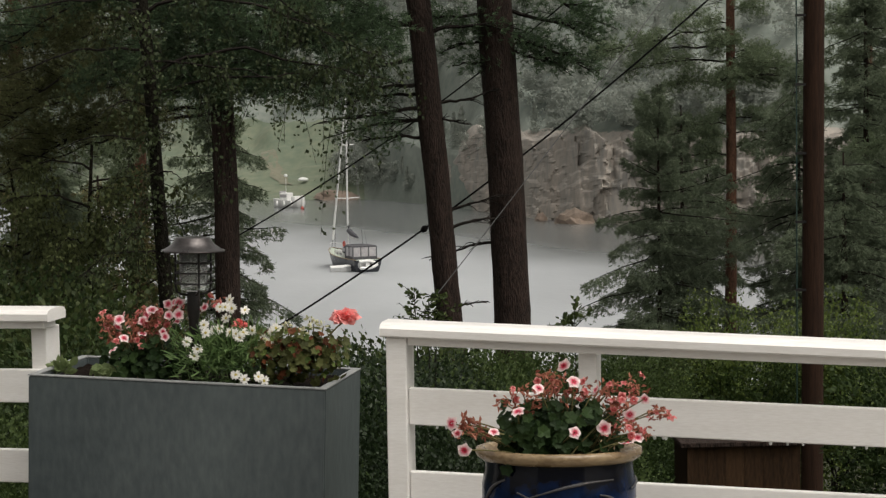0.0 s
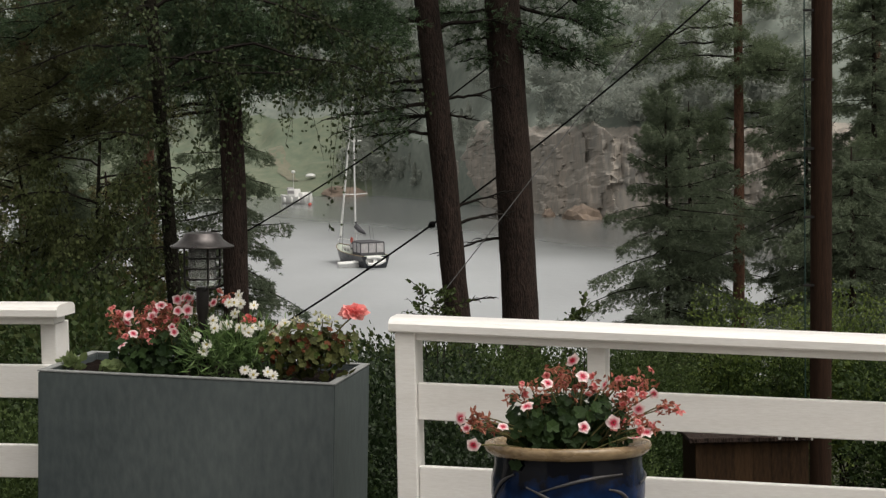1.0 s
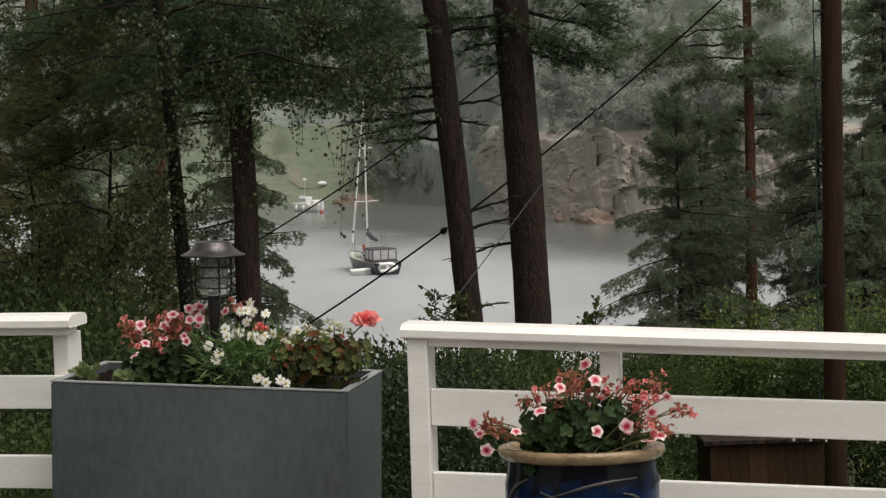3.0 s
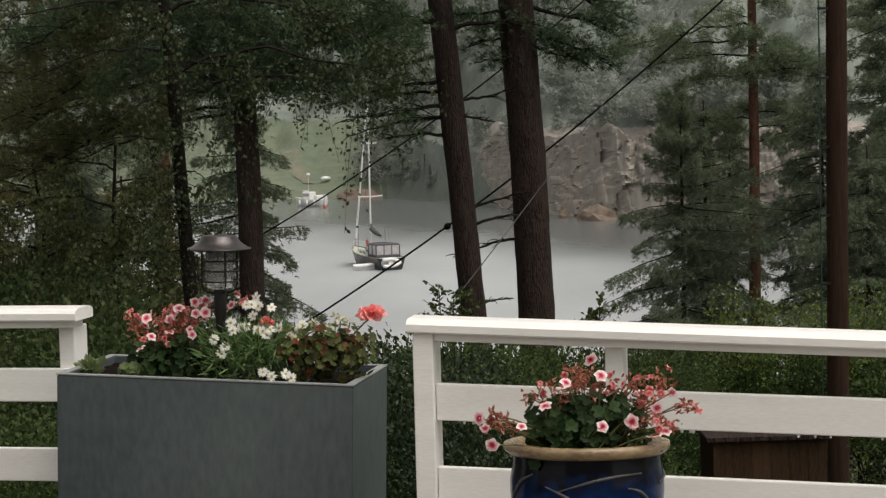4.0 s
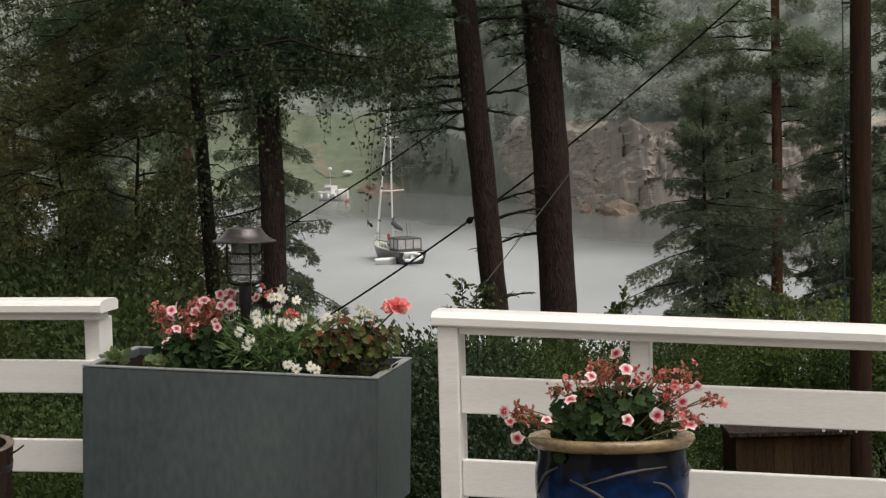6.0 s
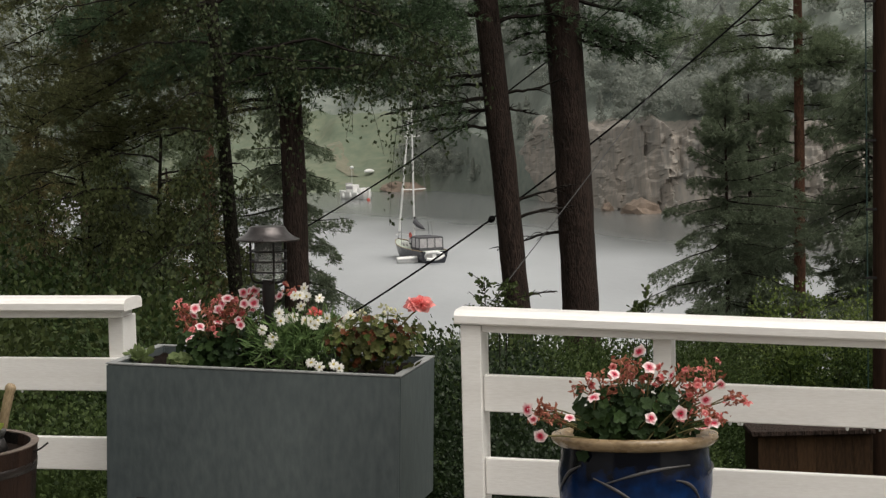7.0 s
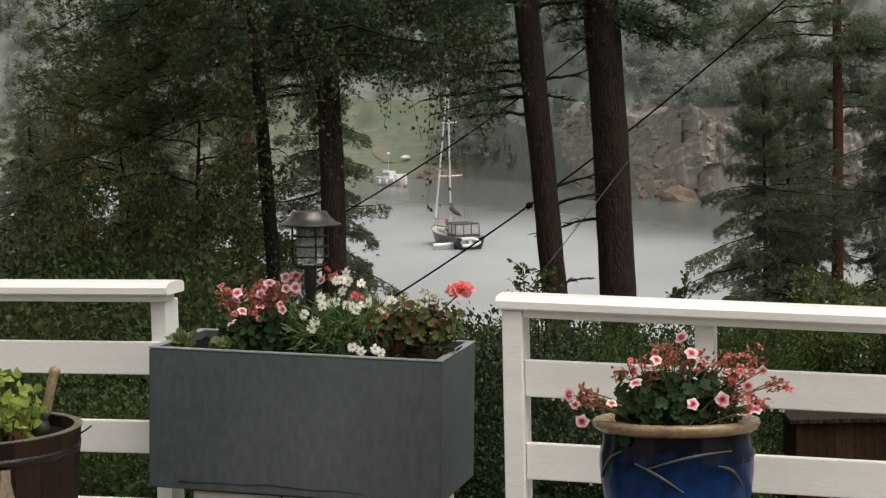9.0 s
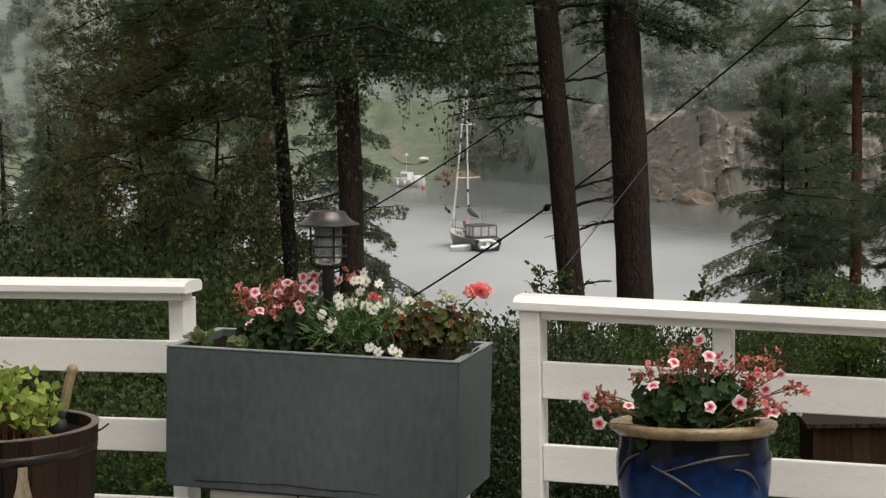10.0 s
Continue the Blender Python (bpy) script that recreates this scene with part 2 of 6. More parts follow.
M["track"] = surface("worn_track", (0.115, 0.125, 0.088), (0.19, 0.178, 0.128), scale=0.3, rough=0.9, bump=0.4)
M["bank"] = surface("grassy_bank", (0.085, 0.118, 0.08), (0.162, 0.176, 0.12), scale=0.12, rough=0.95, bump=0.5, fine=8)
# Base colour lifted to grey: distance haze painted into the hill.
M["hill"] = surface("haze_paled_hillside", (0.105, 0.13, 0.112), (0.2, 0.222, 0.194), scale=0.16, rough=0.95, bump=0.9, fine=7)
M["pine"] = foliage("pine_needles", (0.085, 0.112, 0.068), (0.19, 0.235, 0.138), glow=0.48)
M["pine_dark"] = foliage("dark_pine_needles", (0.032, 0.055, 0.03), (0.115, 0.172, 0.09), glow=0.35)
# Needles raised towards pale grey-green, with the mist painted into their colour.
M["spruce"] = foliage("haze_paled_spruce_needles", (0.094, 0.12, 0.08), (0.18, 0.218, 0.142), glow=0.48)
M["rusty"] = foliage("rusty_needles", (0.062, 0.06, 0.024), (0.19, 0.165, 0.07), glow=0.4)
M["olive"] = foliage("olive_needles", (0.05, 0.062, 0.026), (0.19, 0.197, 0.09), glow=0.42)
M["birch"] = foliage("birch_leaves", (0.02, 0.03, 0.011), (0.064, 0.084, 0.036), glow=0.3, spec=0.2, rough=0.6)
M["shrub"] = foliage("shrub_leaves", (0.008, 0.018, 0.006), (0.052, 0.08, 0.025), rough=0.5, spec=0.12)
M["hedge"] = foliage("hedge_leaves", (0.014, 0.028, 0.008), (0.078, 0.11, 0.036), rough=0.5, spec=0.12)
M["shrub_olive"] = foliage("olive_shrub_leaves", (0.016, 0.026, 0.008), (0.07, 0.09, 0.031), rough=0.5, spec=0.12)
M["shrub_light"] = foliage("young_shrub_leaves", (0.045, 0.078, 0.018), (0.18, 0.23, 0.065), rough=0.45, glow=0.4)
M["glossy"] = foliage("glossy_dark_leaves", (0.006, 0.013, 0.005), (0.03, 0.048, 0.02), rough=0.4, spec=0.2, glow=0.2)
# Paler than real leaves; the rain haze is painted into the crowns.
M["far_crown"] = foliage("haze_paled_crowns", (0.3, 0.326, 0.293), (0.33, 0.354, 0.316), rough=0.9, spec=0.0, glow=0.62)


# ---- ground, water, far shore ----
def ground_z(x, y):
    """Height of the garden slope that falls to the water."""
    z = np.interp(y, [-60, 4.8, 6.0, 12, 22, 48, 66, 90], [-0.6, -0.6, -1.2, -1.9, -3.2, -7.0, -10.6, -14])
    return z + 0.25 * math.sin(x * 0.31 + 1) * math.sin(y * 0.23) + 0.02 * max(0, -x - 2) ** 1.2


def make_ground():
    xs = np.r_[-700, -300, -120, np.linspace(-60, 60, 61), 120, 300, 700]
    ys = np.r_[-700, -300, -100, -40, -10, 0, np.linspace(4, 30, 40), np.linspace(32, 96, 33)]
    X, Y = np.meshgrid(xs, ys, indexing="ij")
    Z = np.array([[ground_z(max(-60, min(60, x)), max(-60, y)) + (0.18 * noise.fractal(Vector((x, y, 0)) * 0.8, 0.9, 2, 4) if abs(x) <= 60 and 5 < y < 96 else 0) for y in ys] for x in xs])
    k = len(ys)
    i, j = np.meshgrid(np.arange(len(xs) - 1), np.arange(k - 1), indexing="ij")
    F = np.stack([i * k + j, (i + 1) * k + j, (i + 1) * k + j + 1, i * k + j + 1], -1).reshape(-1, 4)
    return np.stack([X, Y, Z], -1).reshape(-1, 3), F


tagged(part("ground", make_ground(), M["ground"], smooth=True), "dark mossy forest slope falling to the water", "ground", kind="structure")


def water_material():
    """Rough from rain, smoother by the far shore; sheen and dark reflection painted in."""
    m, nt, b = node_mat("rain_roughened_water")
    N, L = nt.nodes, nt.links
    b.inputs["Base Color"].default_value = (0.4, 0.41, 0.41, 1)
    co = N.new("ShaderNodeTexCoord")
    mp = N.new("ShaderNodeMapping")
    mp.inputs["Scale"].default_value = (1.0, 0.3, 1)
    L.new(co.outputs["Object"], mp.inputs["Vector"])
    patch = N.new("ShaderNodeTexNoise")
    patch.inputs["Scale"].default_value, patch.inputs["Detail"].default_value = 0.07, 5
    L.new(mp.outputs[0], patch.inputs["Vector"])
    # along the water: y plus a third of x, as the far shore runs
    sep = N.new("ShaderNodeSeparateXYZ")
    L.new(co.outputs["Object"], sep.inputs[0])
    shore_run = N.new("ShaderNodeMath")
    shore_run.operation = "MULTIPLY_ADD"
    shore_run.inputs[1].default_value = 1.7
    L.new(sep.outputs["X"], shore_run.inputs[0])
    L.new(sep.outputs["Y"], shore_run.inputs[2])
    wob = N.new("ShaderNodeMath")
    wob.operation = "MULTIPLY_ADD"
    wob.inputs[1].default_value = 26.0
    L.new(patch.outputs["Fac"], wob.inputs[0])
    L.new(shore_run.outputs[0], wob.inputs[2])
    shore_mask = N.new("ShaderNodeMapRange")
    shore_mask.interpolation_type = "SMOOTHSTEP"
    shore_mask.inputs["From Min"].default_value, shore_mask.inputs["From Max"].default_value = 168.0, 214.0
    L.new(wob.outputs[0], shore_mask.inputs["Value"])
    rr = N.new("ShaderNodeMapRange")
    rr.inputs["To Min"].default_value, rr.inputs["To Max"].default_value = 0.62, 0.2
    L.new(shore_mask.outputs[0], rr.inputs["Value"])
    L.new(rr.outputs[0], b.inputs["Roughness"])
    # Colour carries the sky's pale sheen and, by the shore, the hillside's reflection.
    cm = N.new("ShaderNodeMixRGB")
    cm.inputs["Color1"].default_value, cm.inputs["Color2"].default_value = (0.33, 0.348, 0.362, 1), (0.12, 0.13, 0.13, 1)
    L.new(shore_mask.outputs[0], cm.inputs["Fac"])
    # Ripple sheen painted as lighter and darker patches of colour.
    ripple_sheen = N.new("ShaderNodeMapRange")
    ripple_sheen.inputs["From Min"].default_value, ripple_sheen.inputs["From Max"].default_value = 0.3, 0.75
    ripple_sheen.inputs["To Min"].default_value, ripple_sheen.inputs["To Max"].default_value = 1.12, 0.68
    L.new(patch.outputs["Fac"], ripple_sheen.inputs["Value"])
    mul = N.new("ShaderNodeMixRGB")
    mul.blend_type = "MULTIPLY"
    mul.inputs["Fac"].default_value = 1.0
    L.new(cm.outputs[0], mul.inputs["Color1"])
    L.new(ripple_sheen.outputs[0], mul.inputs["Color2"])
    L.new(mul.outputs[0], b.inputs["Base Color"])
    fine = N.new("ShaderNodeTexNoise")
    fine.inputs["Scale"].default_value, fine.inputs["Detail"].default_value = 1.6, 5
    L.new(co.outputs["Object"], fine.inputs["Vector"])
    bp = N.new("ShaderNodeBump")
    bp.inputs["Strength"].default_value, bp.inputs["Distance"].default_value = 0.3, 0.1
    L.new(fine.outputs["Fac"], bp.inputs["Height"])
    L.new(bp.outputs[0], b.inputs["Normal"])
    return m


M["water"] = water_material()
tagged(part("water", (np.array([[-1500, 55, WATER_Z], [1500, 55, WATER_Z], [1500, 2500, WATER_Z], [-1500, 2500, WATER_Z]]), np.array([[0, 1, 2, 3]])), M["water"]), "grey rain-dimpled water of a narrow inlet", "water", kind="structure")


def shore_y(x):
    return float(np.interp(x, [-400, -60, -20, -5, 4, 12, 20, 26, 40, 90, 400], [300, 262, 252, 248, 246, 228, 200, 188, 178, 160, 120]))


def make_far_shore():
    """The other side: a grass bank that turns into a rock wall, with a wooded hill above."""
    xs = np.r_[np.linspace(-400, -70, 34), np.linspace(-64, 64, 215), np.linspace(70, 400, 34)]
    vs = np.r_[np.linspace(-2, 14, 70), np.linspace(15, 60, 46), np.linspace(66, 260, 30)]
    V = np.zeros((len(xs), len(vs), 3))
    for i, x in enumerate(xs):
        cliff = float(np.interp(x, [2, 8, 45, 70], [0.0, 1.0, 1.0, 0.3]))
        top = 7.5 + 3.5 * noise.noise((x * 0.12, 3.1, 0)) + 1.5 * noise.noise((x * 0.5, 1.1, 0))
        for j, v in enumerate(vs):
            bank_z = np.interp(v, [-2, 0, 3, 14, 60, 260], [-1, 0, 0.8, 4.5, 24, 105])
            # along the cliff the profile first rises, then goes back
            rise = np.interp(v, [-2, 0, 8, 14, 60, 260], [-1, 0, top, top + 2, 30, 115])
            back = np.interp(v, [-2, 0, 8, 14, 60, 260], [-0.5, 0, 2.2, 7, 50, 250])
            z = (1 - cliff) * bank_z + cliff * rise
            d = (1 - cliff) * v + cliff * back
            y = shore_y(x) + d
            soft = noise.fractal(Vector((x * 0.09, v * 0.07, 0)), 0.9, 2, 5)
            y += cliff * np.interp(v, [-1, 1, 14], [0.2, 1, 1]) * (1.6 * noise.noise((x * 0.2, v * 0.1, 5.0)) + 0.7 * noise.noise((x * 0.7, v * 0.2, 2.0)))
            z += np.interp(v, [0, 4, 40], [0.0, 0.3, 4]) * soft
            V[i, j] = (x, y, WATER_Z + z)
    k = len(vs)
    i, j = np.meshgrid(np.arange(len(xs) - 1), np.arange(k - 1), indexing="ij")
    F = np.stack([i * k + j, (i + 1) * k + j, (i + 1) * k + j + 1, i * k + j + 1], -1).reshape(-1, 4)
    return V, F


far_V, far_F = make_far_shore()
far = part("backdrop", (far_V.reshape(-1, 3), far_F), None, smooth=True)
tagged(far, "far wooded hillside with a pale rock wall above the water", "hillside", kind="structure")
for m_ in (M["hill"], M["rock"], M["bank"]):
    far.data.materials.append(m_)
nrm = np.zeros(len(far.data.polygons) * 3, np.float32)
far.data.polygons.foreach_get("normal", nrm)
cen = np.zeros(len(far.data.polygons) * 3, np.float32)
far.data.polygons.foreach_get("center", cen)
nrm, cen = nrm.reshape(-1, 3), cen.reshape(-1, 3)
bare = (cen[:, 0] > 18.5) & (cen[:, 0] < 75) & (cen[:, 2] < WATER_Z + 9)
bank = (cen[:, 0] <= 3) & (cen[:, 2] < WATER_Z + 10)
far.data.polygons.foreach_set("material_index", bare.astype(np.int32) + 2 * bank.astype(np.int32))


def rock_face():
    """A fractured cliff: flat tilted faces of uneven blocks, stepped back as it rises."""
    r = np.random.default_rng(63)
    nx, nz = 190, 64
    X, Z = np.meshgrid(np.linspace(8.5, 50, nx), np.linspace(-0.6, 11.5, nz), indexing="ij")
    P = np.stack([X.ravel(), Z.ravel()], -1)
    warp = np.array([[noise.fractal(Vector((x * 0.5, z * 0.5, 1.7)), 0.9, 2, 4), noise.fractal(Vector((x * 0.5, z * 0.5, 8.3)), 0.9, 2, 4)] for x, z in P])
    Q = P + 0.22 * warp

    def cells(n, sx, sz):
        seed = np.stack([r.uniform(8, 51, n), r.uniform(-1, 12, n)], -1)
        d = ((Q[:, None, 0] - seed[None, :, 0]) / sx) ** 2 + ((Q[:, None, 1] - seed[None, :, 1]) / sz) ** 2
        k = d.argmin(1)
        tilt = r.normal(0, 1, (n, 2))
        off = Q - seed[k]
        return r.uniform(0, 1, n)[k], (tilt[k] * off).sum(1)

    big, big_t = cells(130, 1.0, 2.9)
    mid, mid_t = cells(620, 1.0, 1.8)
    top = np.array([np.interp(x, [8.5, 13, 18, 21, 30, 50], [3.5, 6.5, 8.0, 8.2, 9.0, 7.5]) + 3.0 * noise.noise((x * 0.35, 4.0, 0)) for x in P[:, 0]])
    over = np.clip(P[:, 1] - top, 0, None)
    # upright ribs, and ledges that step back with height
    rib = np.array([0.9 * abs(noise.noise((x * 0.8, z * 0.12, 2.0))) + 0.45 * abs(noise.noise((x * 2.1, z * 0.25, 4.0))) for x, z in P])
    q = P[:, 1] / 1.7 + np.array([1.2 * noise.noise((x * 0.3, 7.0, 0)) + 0.9 * noise.noise((x * 0.6, z * 0.45, 3.0)) for x, z in P]) + 1.6 * big + 0.8 * mid
    step = 0.5 * (np.floor(q) + np.clip((q - np.floor(q)) * 4 - 3, 0, 1))
    Y = np.array([shore_y(x) for x in P[:, 0]]) - 2.2 + 0.55 * big + 0.1 * big_t + 0.3 * mid + 0.12 * mid_t + 1.3 * rib + step + 1.6 * over
    Y += 0.08 * warp[:, 1] + np.interp(P[:, 0], [8.5, 12.5, 15.5], [7.0, 2.8, 0])
    V = np.stack([P[:, 0], Y, WATER_Z + P[:, 1] - 0.75 * over], -1)
    i, j = np.meshgrid(np.arange(nx - 1), np.arange(nz - 1), indexing="ij")
    return V, np.stack([i * nz + j, (i + 1) * nz + j, (i + 1) * nz + j + 1, i * nz + j + 1], -1).reshape(-1, 4)


tagged(part("rock_wall", rock_face(), M["rock"]), "grey fractured granite face above the water", "cliff", kind="structure")
M["tan_rock"] = surface("rusty_bare_granite", (0.11, 0.088, 0.07), (0.22, 0.165, 0.125), scale=0.5, rough=0.8, bump=0.8, fine=5)


def shore_rock(x, y, w, d, h, turn, label):
    """A low slab of bare rock at the waterline, split and worn."""
    bm = bmesh.new()
    bmesh.ops.create_icosphere(bm, subdivisions=3, radius=1)
    for v in bm.verts:
        p = v.co.copy()
        q = p * 1.4 + Vector((x, y, 0))
        v.co = Vector((p.x * w, p.y * d, max(-0.3, math.floor(p.z * 3 + 0.9 * noise.noise(q)) / 3 * 0.6 + p.z * 0.4) * h)) * (1 + 0.3 * noise.noise(q * 1.3))
    ob = part("shore_rock", bm, M["tan_rock"], at=pose(x, y, WATER_Z, 0, 12, turn))
    tagged(ob, label, "rock", "shore rocks")


shore_rock(23.2, 189, 2.0, 1.4, 1.5, -20, "low rusty granite slab at the waterline")
shore_rock(-0.3, 247.5, 3.2, 1.6, 1.25, -8, "long rusty bare rock sloping into the far shore")
shore_rock(20.3, 194.5, 0.7, 0.6, 0.9, 20, "low rusty granite slab at the waterline")


def bank_path():
    """A worn track down the grass bank, laid on its surface."""
    xs = far_V[:, 0, 0]
    left, right = [], []
    for u in np.linspace(0, 1, 24):
        x = -10.1 + 2.7 * u + 0.25 * math.sin(u * 7)
        v = 73 - 38 * u
        wide = 0.9 + 0.25 * math.sin(u * 19)
        for side, rows in ((-wide, left), (wide, right)):
            i = int(np.searchsorted(xs, x + side)) - 1
            f = (x + side - xs[i]) / (xs[i + 1] - xs[i])
            j = int(v)
            col = far_V[i] * (1 - f) + far_V[i + 1] * f
            rows.append(col[j] + (col[j + 1] - col[j]) * (v - j) + [0, -0.05, 0.1])
    V = np.array(left + right)
    k = np.arange(23)
    return V, np.stack([k, k + 24, k + 25, k + 1], -1)


tagged(part("path", bank_path(), M["track"]), "worn pale track on the far grass bank", "path", kind="structure")


def shell_leaves(rng, P, N, size):
    """Two-triangle sprays that lie along a crown's outside, facing N."""
    N = unit(N)
    D = unit(np.cross(N, rng.normal(size=P.shape)))
    S = np.cross(N, D)
    s = size * rng.uniform(0.6, 1.3, (len(P), 1))
    V = np.stack([P - 0.5 * s * D, P - 0.4 * s * S, P + 0.5 * s * D, P + 0.4 * s * S], 1).reshape(-1, 3)
    k = np.arange(len(P))[:, None] * 4
    return V, np.concatenate([k + [0, 2, 1], k + [0, 3, 2]], 0)


def far_tree_shape(rng, kind):
    """A distant crown: rings of short boughs, or a heap of uneven lobes."""
    n = 1200
    if kind == "spruce":
        h = rng.uniform(0, 1, n) ** 0.8
        a = rng.uniform(0, 2 * np.pi, n)
        r = (0.2 * (1 - h) ** 0.8 * (0.8 + 0.3 * np.sin(h * 40)) + 0.015) * rng.uniform(0.4, 1.15, n)
        P = np.stack([r * np.cos(a), r * np.sin(a), 0.06 + 0.94 * h], -1)
        D = np.stack([np.cos(a), np.sin(a), rng.normal(0.5, 0.3, n)], -1)
    else:
        C = np.stack([rng.normal(0, 0.15, 7), rng.normal(0, 0.15, 7), rng.uniform(0.25, 0.85, 7)], -1)
        R = rng.uniform(0.1, 0.2, 7)
        k = rng.integers(0, 7, n)
        D = unit(rng.normal(size=(n, 3)))
        P = C[k] + D * (R[k] * rng.uniform(0.6, 1.1, n))[:, None]
        D = D + rng.normal(0, 0.25, D.shape) + [0, 0, 0.25]
    return shell_leaves(rng, P, D, 0.04)


def far_woods():
    rng = np.random.default_rng(21)
    shapes = [far_tree_shape(rng, k) for k in ("spruce", "spruce", "spruce", "round", "round", "round", "round")]
    bits = []
    nx, nv = far_V.shape[:2]
    while len(bits) < 380:
        x = rng.uniform(-92, 50) if len(bits) < 360 else rng.uniform(-1, 12)
        i, j = int(np.searchsorted(far_V[:, 0, 0], x)), rng.integers(0, nv)
        x, y, z = far_V[i, j] + (far_V[i - 1, j] - far_V[i, j]) * rng.random()
        up = z - WATER_Z
        if up < (1.0 if 1 < x < 9 else 3) or (17 < x < 60 and up < 8.5) or (9 < x <= 17 and up < 6) or (-24 < x < 0 and up < 11) or up > 42:
            continue
        s = rng.uniform(3.0, 8.5) * (0.7 if 3 < x < 17 and up < 10 else 1)
        v, f = shapes[rng.integers(0, 7)]
        a = rng.uniform(0, 6.28)
        R = np.array([[math.cos(a), -math.sin(a), 0], [math.sin(a), math.cos(a), 0], [0, 0, 1]])
        bits.append((v @ R.T * [s * 1.2, s * 1.2, s] + [x, y, z - 0.3], f))
    return join(bits)


tagged(part("far_woods", far_woods(), M["far_crown"]), "trees covering the far hillside, coloured pale to stand for rain haze", "woods", kind="stuff")


# ---- house side and deck ----
def deck():
    ob = thing("floor", pose(0, 0, 0), "weathered wooden deck boards of the veranda", "deck", kind="structure")
    me = None
    for n in range(64):
        y = -3.9 + n * 0.148
        x1 = 2.6 if y < 4.0 else 1.0
        if y > 5.2:
            break
        bm = box(-3.4, x1, y, y + 0.14, -0.03, 0.0, 0.004, 1)
        part("plank", bm, M["deck"], ob)
    part("joist", box(-3.3, 2.4, -3.8, 5.0, -0.2, -0.034), M["deck"], ob)
    return ob


deck()
tagged(part("wall_south", box(-6, 6, -4.35, -4.1, -0.6, 3.2), M["cladding"]), "plain white house wall behind the deck", "wall", kind="structure")


# ---- railings ----
def cap_profile(length, width=0.13, thick=0.034, sub=0.024):
    """A handrail with rounded shoulders, along +x from 0."""
    w = width / 2
    prof = [(-w, 0.004), (-w + 0.003, 0), (w - 0.003, 0), (w, 0.004), (w, thick * 0.62), (w * 0.86, thick * 0.88), (w * 0.55, thick), (-w * 0.55, thick), (-w * 0.86, thick * 0.88), (-w, thick * 0.62)]
    bm = bmesh.new()
    ends = [[bm.verts.new((x, y, z)) for y, z in prof] for x in (0, length)]
    k = len(prof)
    for i in range(k):
        bm.faces.new((ends[0][i], ends[1][i], ends[1][(i + 1) % k], ends[0][(i + 1) % k]))
    bm.faces.new(ends[0])
    bm.faces.new(ends[1][::-1])
    bmesh.ops.recalc_face_normals(bm, faces=bm.faces)
    return bm


def water_drop():
    return lathe([(0.0005, 0.009), (0.003, 0.006), (0.0045, 0.001), (0.0035, -0.0035), (0.0003, -0.005)], 8)


def whitened_water():
    m, nt, b = node_mat("water_drop")
    # Mostly opaque white: each drop's bright glint is painted into the base colour.
    b.inputs["Base Color"].default_value = (0.9, 0.92, 0.92, 1)
    b.inputs["Roughness"].default_value = 0.03
    b.inputs["Transmission Weight"].default_value = 0.3
    b.inputs["IOR"].default_value = 1.33
    return m


M["drop"] = whitened_water()
drop_mesh = mesh_arrays("drop", *water_drop(), smooth=True)
drop_mesh.materials.append(M["drop"])


def leaned(bm, fall):
    """Boards that fall a little along their run."""
    for v in bm.verts:
        v.co.z -= fall * v.co.x
    return bm


def railing(m, label, length, posts, board_tops, board_x0, drops, fall, top, cap_x0, cap_x1, fronts, cap_fall=0.0):
    """Along local +x; local -y faces the deck. Boards on the deck side of the posts."""
    ob = thing("railing", m, label, "railing", "white deck railings")
    part("handrail", leaned(cap_profile(cap_x1 - cap_x0), cap_fall), M["paint"], ob, "rounded white handrail", at=pose(cap_x0, 0.02, top - 0.034 - cap_fall * cap_x0))
    part("under_rail", leaned(box(0.0455 if fronts[0] < 0 else cap_x0 + 0.03, cap_x1 - 0.02, -0.02, 0.06, top - 0.055, top - 0.0345, 0.002, 1), cap_fall), M["paint"], ob)
    for x, y0 in zip(posts, fronts):
        part("post", box(x - (0.006 if y0 < 0 else 0), x + 0.045, y0, y0 + 0.095, 0.0, top - (0.0355 if y0 < 0 else 0.0555) - cap_fall * (x + 0.045), 0.003), M["paint"], ob)
    for z in board_tops:
        part("board", leaned(box(board_x0, length, -0.012, 0.0105, z - 0.092, z, 0.003), fall), M["paint"], ob)
    rng = np.random.default_rng(int(length * 100))
    for z in board_tops[:2]:
        for x in rng.uniform(board_x0 + 0.02, length - 0.3, drops):
            part("drop", drop_mesh, None, ob, at=pose(x, -0.004, z - 0.096 - fall * x) @ Matrix.Scale(rng.uniform(0.65, 1.05), 4))
    return ob


# both runs lie alike; the one beside the pot sinks a little along its length
railing(pose(0.203, 4.74, 0, 0, 0, -14), "white painted wooden railing with rounded handrail, wet", 2.0, [0.0, 0.465, 1.25, 1.95], [0.775, 0.567, 0.359, 0.151], 0.046, 16, 0.031, 0.937, -0.018, 2.02, [-0.03, 0.011, 0.011, 0.011], 0.0365)
railing(pose(-0.717 - 1.9 * math.cos(radians(14)), 5.285 + 1.9 * math.sin(radians(14)), 0, 0, 0, -14), "white painted wooden railing ending behind the grey planter", 1.9, [1.9 - 0.058, 0.95, 0.05], [0.765, 0.543, 0.321, 0.099], 0.0, 8, 0.0, 0.933, -0.03, 1.915, [0.011, 0.011, 0.011])

